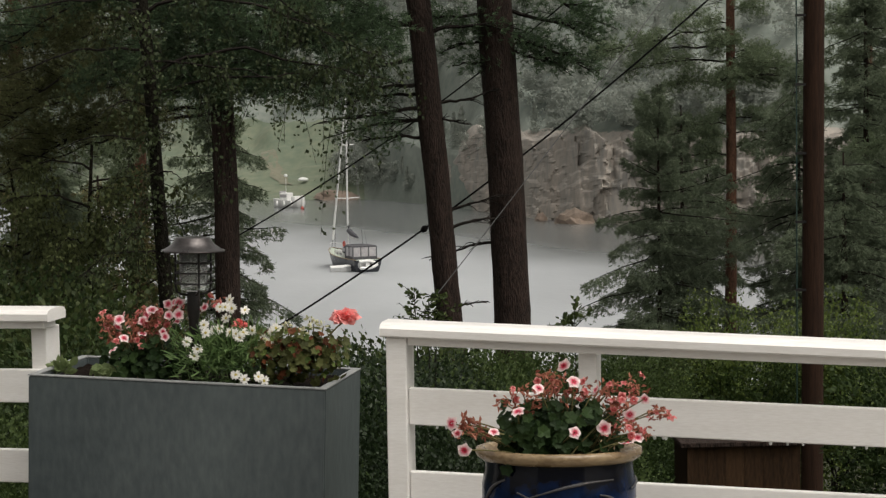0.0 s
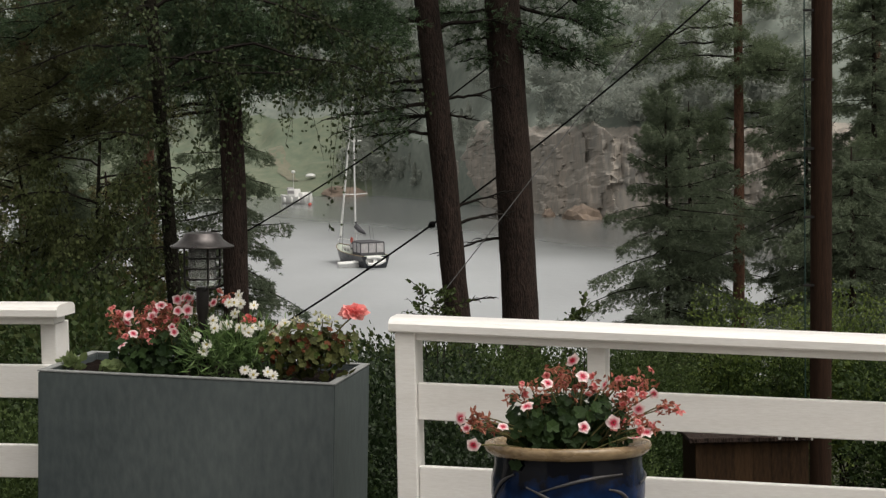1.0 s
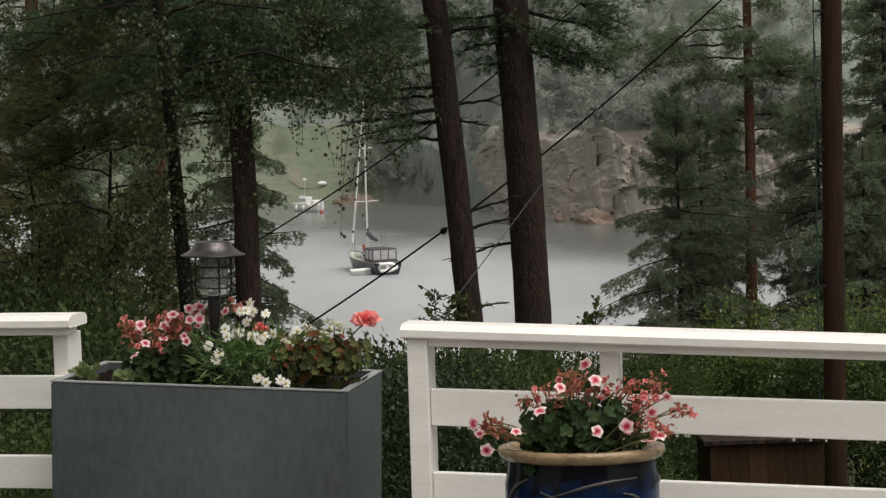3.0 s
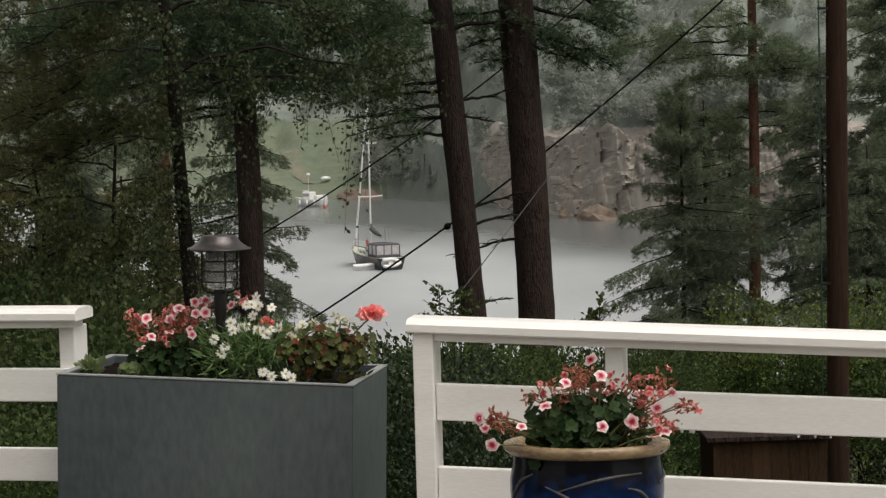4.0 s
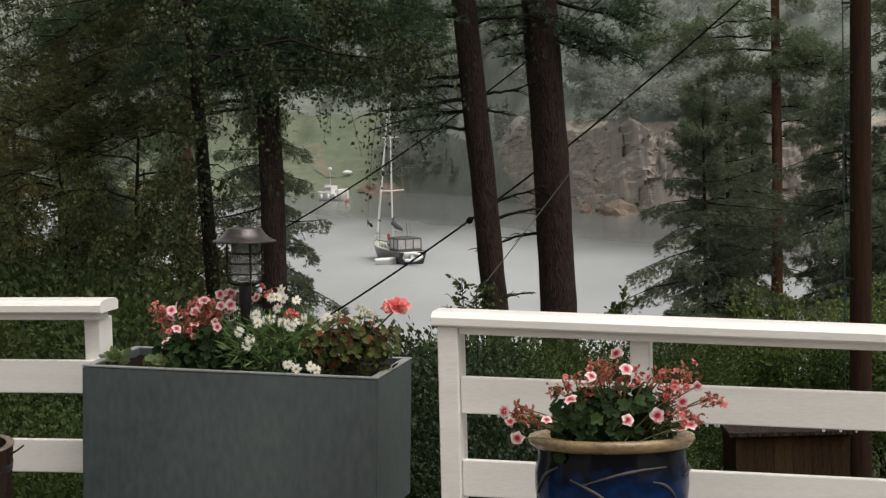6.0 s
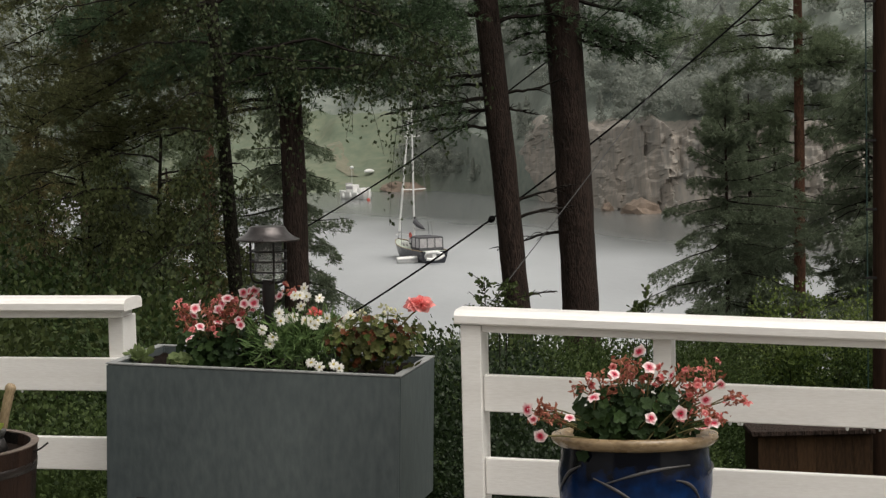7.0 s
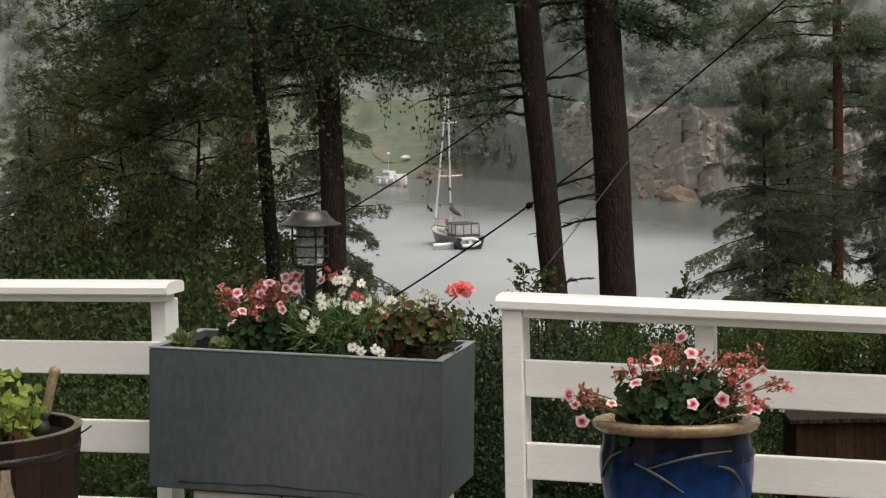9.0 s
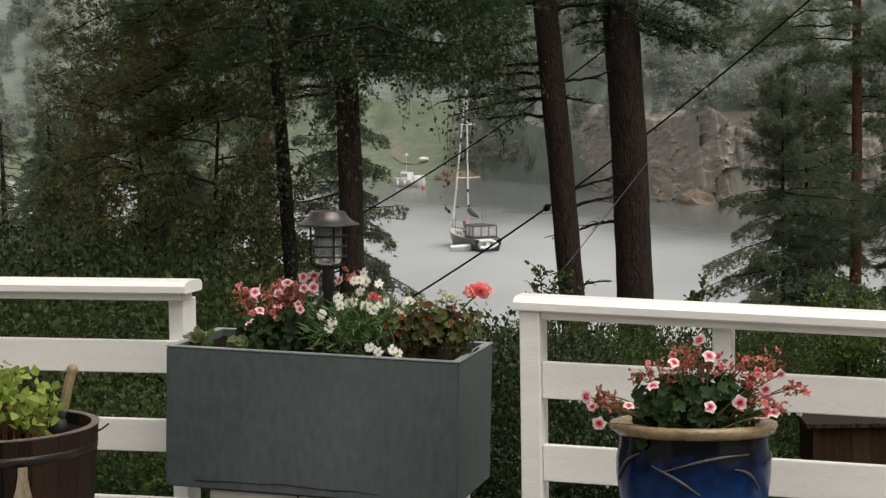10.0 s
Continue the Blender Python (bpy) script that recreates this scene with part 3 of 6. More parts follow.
# ---- planter on its stand ----
PL_AT = Matrix.Translation((-0.737, 5.041, 0.782)) @ Euler((0, 0, radians(-13.8))).to_matrix().to_4x4() @ Euler((0, radians(2.05), 0)).to_matrix().to_4x4() @ Matrix.Translation((0, 0, -0.374))
PL_W, PL_D, PL_H = 0.80, 0.385, 0.374


def open_box(w, d, h, wall, depth, taper=0.0):
    """A trough with thick walls, open at the top; origin at its front left bottom corner."""
    bm = bmesh.new()
    t = taper
    outer_b = [bm.verts.new(p) for p in ((t, t, 0), (w - t, t, 0), (w - t, d - t, 0), (t, d - t, 0))]
    outer_t = [bm.verts.new(p) for p in ((0, 0, h), (w, 0, h), (w, d, h), (0, d, h))]
    inner_t = [bm.verts.new(p) for p in ((wall, wall, h), (w - wall, wall, h), (w - wall, d - wall, h), (wall, d - wall, h))]
    inner_b = [bm.verts.new(p) for p in ((wall, wall, h - depth), (w - wall, wall, h - depth), (w - wall, d - wall, h - depth), (wall, d - wall, h - depth))]
    bm.faces.new(outer_b[::-1])
    for i in range(4):
        j = (i + 1) % 4
        bm.faces.new((outer_b[i], outer_b[j], outer_t[j], outer_t[i]))
        bm.faces.new((outer_t[i], outer_t[j], inner_t[j], inner_t[i]))
        bm.faces.new((inner_t[i], inner_t[j], inner_b[j], inner_b[i]))
    bm.faces.new(inner_b)
    bmesh.ops.bevel(bm, geom=list(bm.edges), offset=0.003, segments=2, affect="EDGES")
    return bm


planter = thing("planter", PL_AT, "rectangular grey fibre-clay planter streaked by rain, full of flowers", "planter")
part("trough", open_box(PL_W, PL_D, PL_H, 0.022, 0.06), M["planter"], planter)


def rim_frame(w, d, wall, h):
    """A flat square frame, as (V, F)."""
    q = [(0, 0), (w, 0), (w, d), (0, d), (wall, wall), (w - wall, wall), (w - wall, d - wall), (wall, d - wall)]
    V = np.array([(x, y, z) for z in (0, h) for x, y in q])
    F = []
    for i in range(4):
        j = (i + 1) % 4
        F += [(8 + i, 8 + j, 12 + j, 12 + i), (i, 4 + i, 4 + j, j), (i, j, 8 + j, 8 + i), (4 + i, 12 + i, 12 + j, 4 + j)]
    return V, np.array(F)


part("worn_edge", rim_frame(PL_W + 0.002, PL_D + 0.002, 0.022, 0.003), M["planter_rim"], planter, "pale worn edge", at=pose(-0.001, -0.001, PL_H + 0.0003))


def soil_sheet(w, d, seed):
    nx, ny = 40, 20
    X, Y = np.meshgrid(np.linspace(0, w, nx), np.linspace(0, d, ny), indexing="ij")
    Z = np.array([0.012 * noise.fractal(Vector((x * 14, y * 14, seed)), 0.9, 2, 4) for x, y in zip(X.ravel(), Y.ravel())])
    i, j = np.meshgrid(np.arange(nx - 1), np.arange(ny - 1), indexing="ij")
    F = np.stack([i * ny + j, (i + 1) * ny + j, (i + 1) * ny + j + 1, i * ny + j + 1], -1).reshape(-1, 4)
    return np.stack([X.ravel(), Y.ravel(), Z], -1), F


crack = [(0.085, 0.022), (0.13, 0.021), (0.2, 0.0235), (0.27, 0.022), (0.33, 0.0265), (0.4, 0.0225), (0.47, 0.02), (0.52, 0.0225), (0.6, 0.017)]
part("crack", tube([(x, -0.0008, z) for x, z in crack], [0.003, 0.0018, 0.0015, 0.0012, 0.002, 0.0014, 0.002, 0.0014, 0.0005], 5), M["black"], planter, "dark crack along the foot")
part("soil", soil_sheet(PL_W - 0.044, PL_D - 0.044, 1), M["soil"], planter, "wet dark potting soil", smooth=True, at=pose(0.022, 0.022, PL_H - 0.018))

# ---- blue pot ----
POT_AT = pose(0.558, 4.22, 0.34, -4, 0.7, 0)
pot = thing("flower_pot", POT_AT, "round cobalt-blue glazed pot with a tan rim", "flower pot")
body = [(0.02, 0.0), (0.11, 0.0), (0.118, 0.01), (0.13, 0.05), (0.15, 0.13), (0.166, 0.2), (0.172, 0.25), (0.172, 0.285), (0.166, 0.315), (0.165, 0.345)]
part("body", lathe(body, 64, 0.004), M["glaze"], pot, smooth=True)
lip = [(0.163, 0.338), (0.172, 0.338), (0.182, 0.345), (0.187, 0.354), (0.185, 0.363), (0.176, 0.366), (0.166, 0.362), (0.16, 0.35), (0.155, 0.31)]
part("rim", lathe(lip, 64, 0.004), M["rim"], pot, "tan glazed rolled rim", smooth=True)
part("soil", lathe([(0.001, 0.322), (0.08, 0.325), (0.158, 0.318)], 32), M["soil"], pot, smooth=True)


# ---- trees ----
def trunk_shape(points, radii, rng, n=14, rough=0.06):
    """A trunk with an uneven, furrowed outline."""
    P = np.asarray(points, float)
    t = np.linspace(0, 1, 60)
    seg = np.linspace(0, 1, len(P))
    Q = np.stack([np.interp(t, seg, P[:, i]) for i in range(3)], -1)
    R = np.interp(t, seg, radii)
    V, F = tube(Q, R, n)
    C = np.repeat(Q, n, 0)
    d = np.array([noise.fractal(Vector((v[0] * 9, v[1] * 9, v[2] * 2.2)), 0.9, 2, 3) for v in V])
    return C + (V - C) * (1 + rough * d)[:, None], F


def limb_points(start, azimuth, length, rise, droop, n=14, rng=None):
    s = np.linspace(0, 1, n)
    out = np.array([math.cos(azimuth), math.sin(azimuth), 0.0])
    P = np.asarray(start)[None] + out * (length * s)[:, None]
    P[:, 2] += length * (rise * s - droop * s * s)
    if rng is not None:
        P += np.cumsum(rng.normal(0, length * 0.012, P.shape), 0)
        P[0] = start
    return P


def pine(name, base, lean, height, r0, limbs, rng, material, bark, label, group="pines", tuft=0.075, per=10, density=1.0, width=0.005, loose=0.075, thick=1.0, sprays=(6, 7), taper=0.55):
    """Trunk, limbs and needle crown. limbs: rows of height above base, azimuth in degrees, length, rise, droop, needles (0 to 1)."""
    ob = thing(name, pose(*base), label, "tree", group)
    pts = [(0, 0, 0)]
    for k in range(1, 7):
        pts.append((lean[0] * height * k / 6 + rng.normal(0, 0.02), lean[1] * height * k / 6, height * k / 6))
    pts = np.array(pts)
    part("trunk", trunk_shape(pts, np.linspace(r0, r0 * taper, 7), rng), bark, ob, smooth=True)
    P, D = [], []
    for h, az, ln, rise, droop, leaf in limbs:
        st = np.array([np.interp(h, pts[:, 2], pts[:, i]) for i in range(3)])
        L = limb_points(st, radians(az), ln, rise, droop, 14, rng)
        wood = [tube(L, np.linspace(thick * (0.012 + 0.014 * ln), 0.005, len(L)), 5)]
        k = int(sprays[0] + sprays[1] * ln)
        for s in rng.uniform(0.15 if leaf else 0.3, 1.0, k):
            p = np.array([np.interp(s, np.linspace(0, 1, len(L)), L[:, i]) for i in range(3)])
            a2 = radians(az) + rng.choice([-1, 1]) * rng.uniform(0.4, 1.2)
            l2 = ln * (0.16 + 0.28 * (1 - s)) * rng.uniform(0.6, 1.2)
            T = limb_points(p, a2, l2, rng.uniform(-0.1, 0.5), rng.uniform(0, 0.5), 7, rng)
            wood.append(tube(T, np.linspace(0.009, 0.003, 7), 3))
            if leaf and rng.random() < leaf:
                m = max(2, int(26 * l2 * density))
                u = rng.uniform(0.25, 1.05, m)
                q = np.stack([np.interp(u, np.linspace(0, 1, 7), T[:, i]) for i in range(3)], -1)
                P.append(q + rng.normal(0, loose, q.shape))
                D.append(np.repeat([T[-1] - T[0] + [0, 0, 0.4 * l2]], m, 0))
        part("limb", join(wood), M["twig"], ob)
    if P:
        P, D = np.concatenate(P), np.concatenate(D)
        part("crown", needles(rng, P, D, per, tuft, width), material, ob, "clumped dark green needles")
    return ob


def spruce(name, base, height, radius, rng, material, label, group="spruces", needle=0.055, dens=1.0, r0=0.12, lo=0.03, width=0.006, power=0.85, uneven=0.0, gap=1.0, hang=0.2, single=False, brush=0.0):
    """Whorls of drooping boughs, each with hanging side sprays."""
    ob = thing(name, pose(*base), label, "tree", group)
    part("trunk", trunk_shape([(0, 0, 0), (0.03, 0, height * 0.5), (0, 0, height)], [r0, r0 * 0.6, 0.015], rng, 9), M["bark"], ob, smooth=True)
    wood, P, D = [], [], []
    h = lo * height
    while h < height * 0.985:
        f = h / height
        ln0 = radius * (1 - f) ** power * (0.8 + 0.4 * rng.random()) + 0.12
        for az in rng.uniform(0, 2 * np.pi) + np.arange(5) * 2 * np.pi / 5 + rng.normal(0, 0.25, 5):
            ln = ln0 * rng.choice([0.55, 0.8, 1.0, 1.2]) * rng.uniform(0.85, 1.1) * (1 + uneven * noise.noise((math.cos(az) * 1.2, math.sin(az) * 1.2, h * 0.8)))
            lift = brush * max(0, (f - 0.6) / 0.4)
            L = limb_points((0, 0, h + rng.normal(0, 0.1)), az, ln, rng.uniform(-0.25, 0.1) + lift, rng.uniform(-0.1, 0.35) - 0.4 * lift, 9, rng)
            wood.append(tube(L[::2], np.linspace(0.008 + 0.005 * ln, 0.003, 5), 4))
            m = int((10 + 34 * ln) * dens)
            s = rng.uniform(0.12, 1.02, m)
            q = np.stack([np.interp(s, np.linspace(0, 1, 9), L[:, i]) for i in range(3)], -1)
            side = np.array([-math.sin(az), math.cos(az), 0])
            w = rng.uniform(-1, 1, m) * (0.07 + 0.34 * ln * np.clip(1 - s, 0, 1) ** 0.7 * 0.9)
            q = q + side * w[:, None]
            q[:, 2] -= np.abs(w) * 0.45 + rng.uniform(0, hang, m) * rng.random(m)
            P.append(q)
            D.append(unit(L[-1] - L[0]) + side * np.sign(w)[:, None] * 0.9 + [0, 0, -0.45])
        h += gap * rng.uniform(0.2, 0.34) * (0.75 + 0.25 * height / 8)
    if single:
        for bough in wood:
            part("limb", bough, M["twig"], ob)
    else:
        tagged(part("bough_wood", join(wood), M["twig"], ob), kind="stuff")
    P, D = np.concatenate(P), np.concatenate(D)
    part("crown", needles(rng, P, D, 6, needle * 1.6, width, 0.6), material, ob, "layered drooping needle boughs")
    return ob


def broadleaf(name, base, height, r0, limbs, rng, material, bark, label, category="tree", group="birches", leaf=0.04, strand=20, hang=0.95, lean=0.0):
    """A birch: limbs with thin hanging strands of small leaves."""
    ob = thing(name, pose(*base), label, category, group)
    pts = np.array([(lean * height * k / 6 + rng.normal(0, 0.012) * k, rng.normal(0, 0.03) * k, height * k / 6) for k in range(7)])
    part("trunk", trunk_shape(pts, np.linspace(r0, r0 * 0.4, 7), rng, 11), bark, ob, smooth=True)
    P, D = [], []
    for h, az, ln, rise, droop, full in limbs:
        st = np.array([np.interp(h, pts[:, 2], pts[:, i]) for i in range(3)])
        L = limb_points(st, radians(az), ln, rise, droop, 14, rng)
        wood = [tube(L, np.linspace(0.007 + 0.006 * ln, 0.003, 14), 5)]
        knots = rng.uniform(0.2, 1.0, max(3, int(3.2 * ln)))
        for s in np.clip(rng.choice(knots, int(strand * ln * full)) + rng.normal(0, 0.035, int(strand * ln * full)), 0.1, 1.0):
            p = np.array([np.interp(s, np.linspace(0, 1, 14), L[:, i]) for i in range(3)])
            a2 = rng.uniform(0, 6.28)
            l2 = hang * rng.uniform(0.3, 1.2)
            T = limb_points(p, a2, l2 * 0.5, rng.uniform(-0.2, 0.4), 2.2 * rng.uniform(0.4, 1.2), 8, rng)
            wood.append(tube(T, np.linspace(0.004, 0.0015, 8), 3))
            m = int(64 * l2)
            u = rng.uniform(0.1, 1, m)
            q = np.stack([np.interp(u, np.linspace(0, 1, 8), T[:, i]) for i in range(3)], -1)
            P.append(q + rng.normal(0, 0.042, q.shape))
            D.append(rng.normal(0, 0.6, q.shape) + [0, 0, -0.8])
        part("limb", join(wood), M["twig"], ob)
    P, D = np.concatenate(P), np.concatenate(D)
    part("crown", quick_leaves(rng, P, D, leaf, 0.75), material, ob, "small hanging leaves")
    return ob


def gz(x, y):
    return ground_z(x, y) - 0.1


rng = np.random.default_rng(11)
# the two tall pines in front of the boat
zA = gz(1.45, 22)
limbsA = [(zA * -1 + z, az, ln, rs, dr, lf) for z, az, ln, rs, dr, lf in [
    (1.3, 182, 1.1, 0.1, 0.2, 0.4), (1.6, 172, 1.0, 0.15, 0.2, 0.5), (2.0, 178, 1.3, 0.1, 0.3, 0.8), (1.75, 175, 1.3, 0.15, 0.35, 0.5), (1.45, 185, 1.2, 0.0, 0.1, 0.3), (2.4, 190, 2.0, 0.1, 0.3, 1), (3.0, 160, 2.3, 0.0, 0.3, 1), (3.6, 200, 2.6, 0.1, 0.4, 1), (1.1, 178, 0.9, 0.05, 0.1, 0.3),
    (1.5, 5, 0.8, 0.05, -0.1, 0), (1.35, -10, 0.5, -0.1, 0.1, 0), (0.05, 10, 0.8, 0.25, 0.1, 0), (0.25, 15, 0.75, 0.35, 0.1, 0), (-0.85, 8, 0.5, 0.15, 0.0, 0), (2.3, 20, 1.2, 0.3, 0.2, 0.5), (2.9, -30, 1.6, 0.2, 0.3, 1), (4.0, 60, 2.4, 0.1, 0.3, 1), (4.6, 250, 2.5, 0.1, 0.3, 1),
    (5.3, 120, 2.3, 0.2, 0.3, 1), (5.9, 330, 2.2, 0.3, 0.3, 1), (6.6, 20, 2, 0.3, 0.3, 1), (7.2, 200, 1.8, 0.4, 0.2, 1), (8, 90, 1.6, 0.5, 0.2, 1), (8.6, 280, 1.3, 0.6, 0.2, 1)]]
pine("pine_tree", (1.52, 22, zA), (-0.088, 0), 12.5, 0.155, limbsA, rng, M["pine_dark"], M["bark"], "slender leaning pine with dark wet bark and dead twigs", density=2.0, taper=0.85)
zB = gz(2.2, 22.4)
limbsB = [(zB * -1 + z, az, ln, rs, dr, lf) for z, az, ln, rs, dr, lf in [
    (2.3, 0, 0.95, -0.25, 0.3, 1), (2.35, -15, 1.1, -0.15, 0.25, 1), (2.25, 12, 0.85, -0.2, 0.25, 1), (2.15, -25, 0.6, -0.15, 0.2, 1), (2.35, 176, 0.7, 0.1, 0.1, 1), (1.95, 180, 0.55, 0.1, 0.1, 0.9), (2.55, -5, 1.3, -0.05, 0.25, 1), (2.9, 10, 1.5, -0.05, 0.3, 1), (3.4, -20, 1.8, -0.1, 0.3, 1), (2.5, 190, 1.0, 0.1, 0.2, 1), (2.2, 185, 0.7, 0.2, 0.3, 0.8), (3.8, 170, 1.6, 0, 0.3, 1), (1.9, 200, 0.25, 0.1, 0, 0), (0.9, 185, 0.2, 0.1, 0, 0), (1.6, 0, 0.2, 0.1, 0, 0),
    (-0.1, 180, 0.9, -0.1, 0.1, 0), (4.4, 20, 2.3, 0.0, 0.3, 1), (5, 240, 2.4, 0.1, 0.3, 1), (5.6, 110, 2.4, 0.1, 0.3, 1), (6.3, 330, 2.4, 0.2, 0.3, 1), (7, 60, 2.2, 0.3, 0.3, 1), (7.8, 190, 2, 0.3, 0.3, 1), (8.6, 300, 1.8, 0.4, 0.3, 1), (9.2, 80, 1.5, 0.5, 0.2, 1)]]
pine("pine_tree", (2.185, 22.4, zB), (-0.042, 0), 13, 0.225, limbsB, rng, M["pine_dark"], M["bark"], "thick straight pine with furrowed dark bark", density=2.0, taper=0.82)
# pine behind the planter
zC = gz(-1.1, 20)
limbsC = [(-zC + z, az, ln, rs, dr, 1) for z, az, ln, rs, dr in [
    (2.1, 160, 1.6, 0.1, 0.4), (2.3, 20, 1.6, 0.05, 0.3), (2.7, 0, 1.9, 0.1, 0.3), (2.9, 180, 2.2, 0.05, 0.35), (2.5, 345, 1.7, 0.0, 0.3),
    (3.3, 220, 2.4, 0, 0.3), (3.6, 340, 2.4, 0.0, 0.3), (4, 100, 2.4, 0.1, 0.3), (4.6, 30, 2.3, 0.2, 0.3), (5.3, 190, 2.2, 0.2, 0.3), (6, 280, 2, 0.3, 0.3), (6.8, 120, 1.8, 0.4, 0.3), (7.4, 10, 1.5, 0.5, 0.2)]]
# the low crown hangs close round the trunk, most of it on the deck's side
limbsC += [(-zC + z, az, ln, 0.02, 0.22, 1) for z, az, ln in [
    (1.72, 262, 0.8), (1.74, 300, 0.85), (1.78, 235, 0.8), (1.82, 325, 1.0), (1.88, 275, 0.9), (1.92, 210, 0.9), (1.96, 350, 1.2), (2.0, 250, 1.0), (2.05, 310, 1.0), (2.12, 285, 0.9), (2.18, 225, 1.0),
    (2.25, 335, 1.2), (2.3, 265, 1.0), (2.38, 300, 1.1), (2.45, 240, 1.1), (2.52, 280, 1.0), (2.62, 320, 1.2), (2.72, 255, 1.1), (1.8, 185, 0.8), (1.85, 5, 1.2)]]
pine("pine_tree", (-1.09, 20, zC), (-0.012, 0), 11.5, 0.15, limbsC, rng, M["pine_dark"], M["bark"], "dark pine with a dense low crown", density=3.0, thick=0.6)
# birch and its hanging twigs
zD = gz(-1.36, 17)
limbsD = [(-zD + z, az, ln, rs, dr, fl) for z, az, ln, rs, dr, fl in [
    (1.75, -7, 2.1, 0.2, 0.28, 0.55), (1.6, 9, 1.6, 0.2, 0.2, 0.22), (2.3, 8, 2.1, 0.25, 0.45, 0.5), (2.6, -12, 2.0, 0.2, 0.4, 0.3), (2.9, 15, 2.2, 0.1, 0.3, 0.36), (1.9, 350, 1.2, 0.25, 0.4, 0.3), (1.2, 190, 0.8, 0.3, 0.4, 0.15), (1.5, 230, 0.8, 0.3, 0.4, 0.15), (0.9, 300, 0.5, 0.3, 0.4, 0.2), (0.5, 250, 0.6, 0.3, 0.5, 0.5), (0.2, 210, 0.9, 0.3, 0.5, 0.6), (1.9, 270, 0.5, 0.3, 0.4, 0.8), (1.3, 285, 0.5, 0.3, 0.4, 0.7), (2.3, 255, 0.6, 0.3, 0.4, 0.8), (0.7, 260, 0.5, 0.3, 0.4, 0.7),
    (2.0, 180, 1.2, 0.2, 0.35, 0.1), (2.4, 200, 1.4, 0.2, 0.3, 0.1), (2.6, 150, 2.4, 0.2, 0.3, 0.15), (3, 250, 2, 0.3, 0.3, 0.5), (3.4, 330, 2.2, 0.3, 0.3, 0.6), (4, 60, 2, 0.4, 0.3, 1), (4.6, 180, 2, 0.4, 0.3, 1), (5.4, 300, 1.6, 0.5, 0.3, 1), (6, 90, 1.4, 0.5, 0.3, 1)]]
broadleaf("birch_tree", (-1.36, 17, zD), 9.5, 0.078, limbsD, rng, M["birch"], M["bark_birch"], "birch with drooping twigs of small leaves", lean=-0.044)


# long sweeping boughs reach out from behind the pine
zE = gz(-1.24, 22.5)
limbsE = [(-zE + z, az, ln, rs, dr, lf) for z, az, ln, rs, dr, lf in [
    (3.15, 178, 3.3, -0.05, 0.12, 0.9), (2.95, 190, 3.0, -0.1, 0.12, 0.95), (2.65, 181, 3.5, -0.2, 0.15, 0.75), (2.75, 168, 3.2, -0.1, 0.15, 0.9), (2.4, 196, 3.0, -0.2, 0.12, 0.9), (2.2, 176, 3.3, -0.2, 0.14, 0.9), (2.0, 205, 2.6, -0.15, 0.15, 0.95),
    (1.75, 184, 3.1, -0.2, 0.15, 0.9), (1.5, 172, 2.9, -0.15, 0.15, 0.9), (1.45, 195, 2.6, -0.15, 0.15, 0.9),
    (3.5, 185, 3.2, 0.0, 0.2, 1), (3.9, 215, 2.8, 0.05, 0.25, 1), (4.3, 175, 2.8, 0.1, 0.3, 1), (4.8, 250, 2.4, 0.2, 0.3, 1), (5.3, 330, 2.2, 0.2, 0.4, 1), (5.8, 140, 2.0, 0.2, 0.4, 1), (6.4, 30, 1.8, 0.2, 0.4, 1), (7, 220, 1.6, 0.2, 0.4, 1), (7.6, 100, 1.3, 0.2, 0.4, 1)]]
pine("larch_tree", (-1.25, 22.5, zE), (-0.012, 0), 11.5, 0.1, limbsE, rng, M["olive"], M["bark"], "dark conifer with long sweeping olive-green boughs", group="larches", density=3.0, tuft=0.075, per=8, width=0.0055, thick=0.5, sprays=(4, 5), loose=0.09)


def hazel(x, y, top, spread, seed):
    """A many-branched young tree with soft hanging leaves."""
    r = np.random.default_rng(seed)
    zb = gz(x, y)
    rows = [(-zb + z, r.uniform(150, 390), spread * r.uniform(0.6, 1.1), 0.3, r.uniform(0.3, 0.5), 0.9) for z in np.linspace(-1.2, top - 0.3, 17)]
    broadleaf("hazel_tree", (x, y, zb), top - zb, 0.04, rows, r, M["hazel"], M["bark_birch"], "young leafy tree with soft brownish-green leaves", group="young leafy trees", leaf=0.05, hang=0.75)


M["hazel"] = foliage("brownish_green_leaves", (0.045, 0.058, 0.022), (0.135, 0.158, 0.066), rough=0.6, spec=0.1, glow=0.4)
hazel(-2.55, 20.6, 1.15, 1.1, 71)
hazel(-3.55, 21.8, 0.95, 1.2, 72)


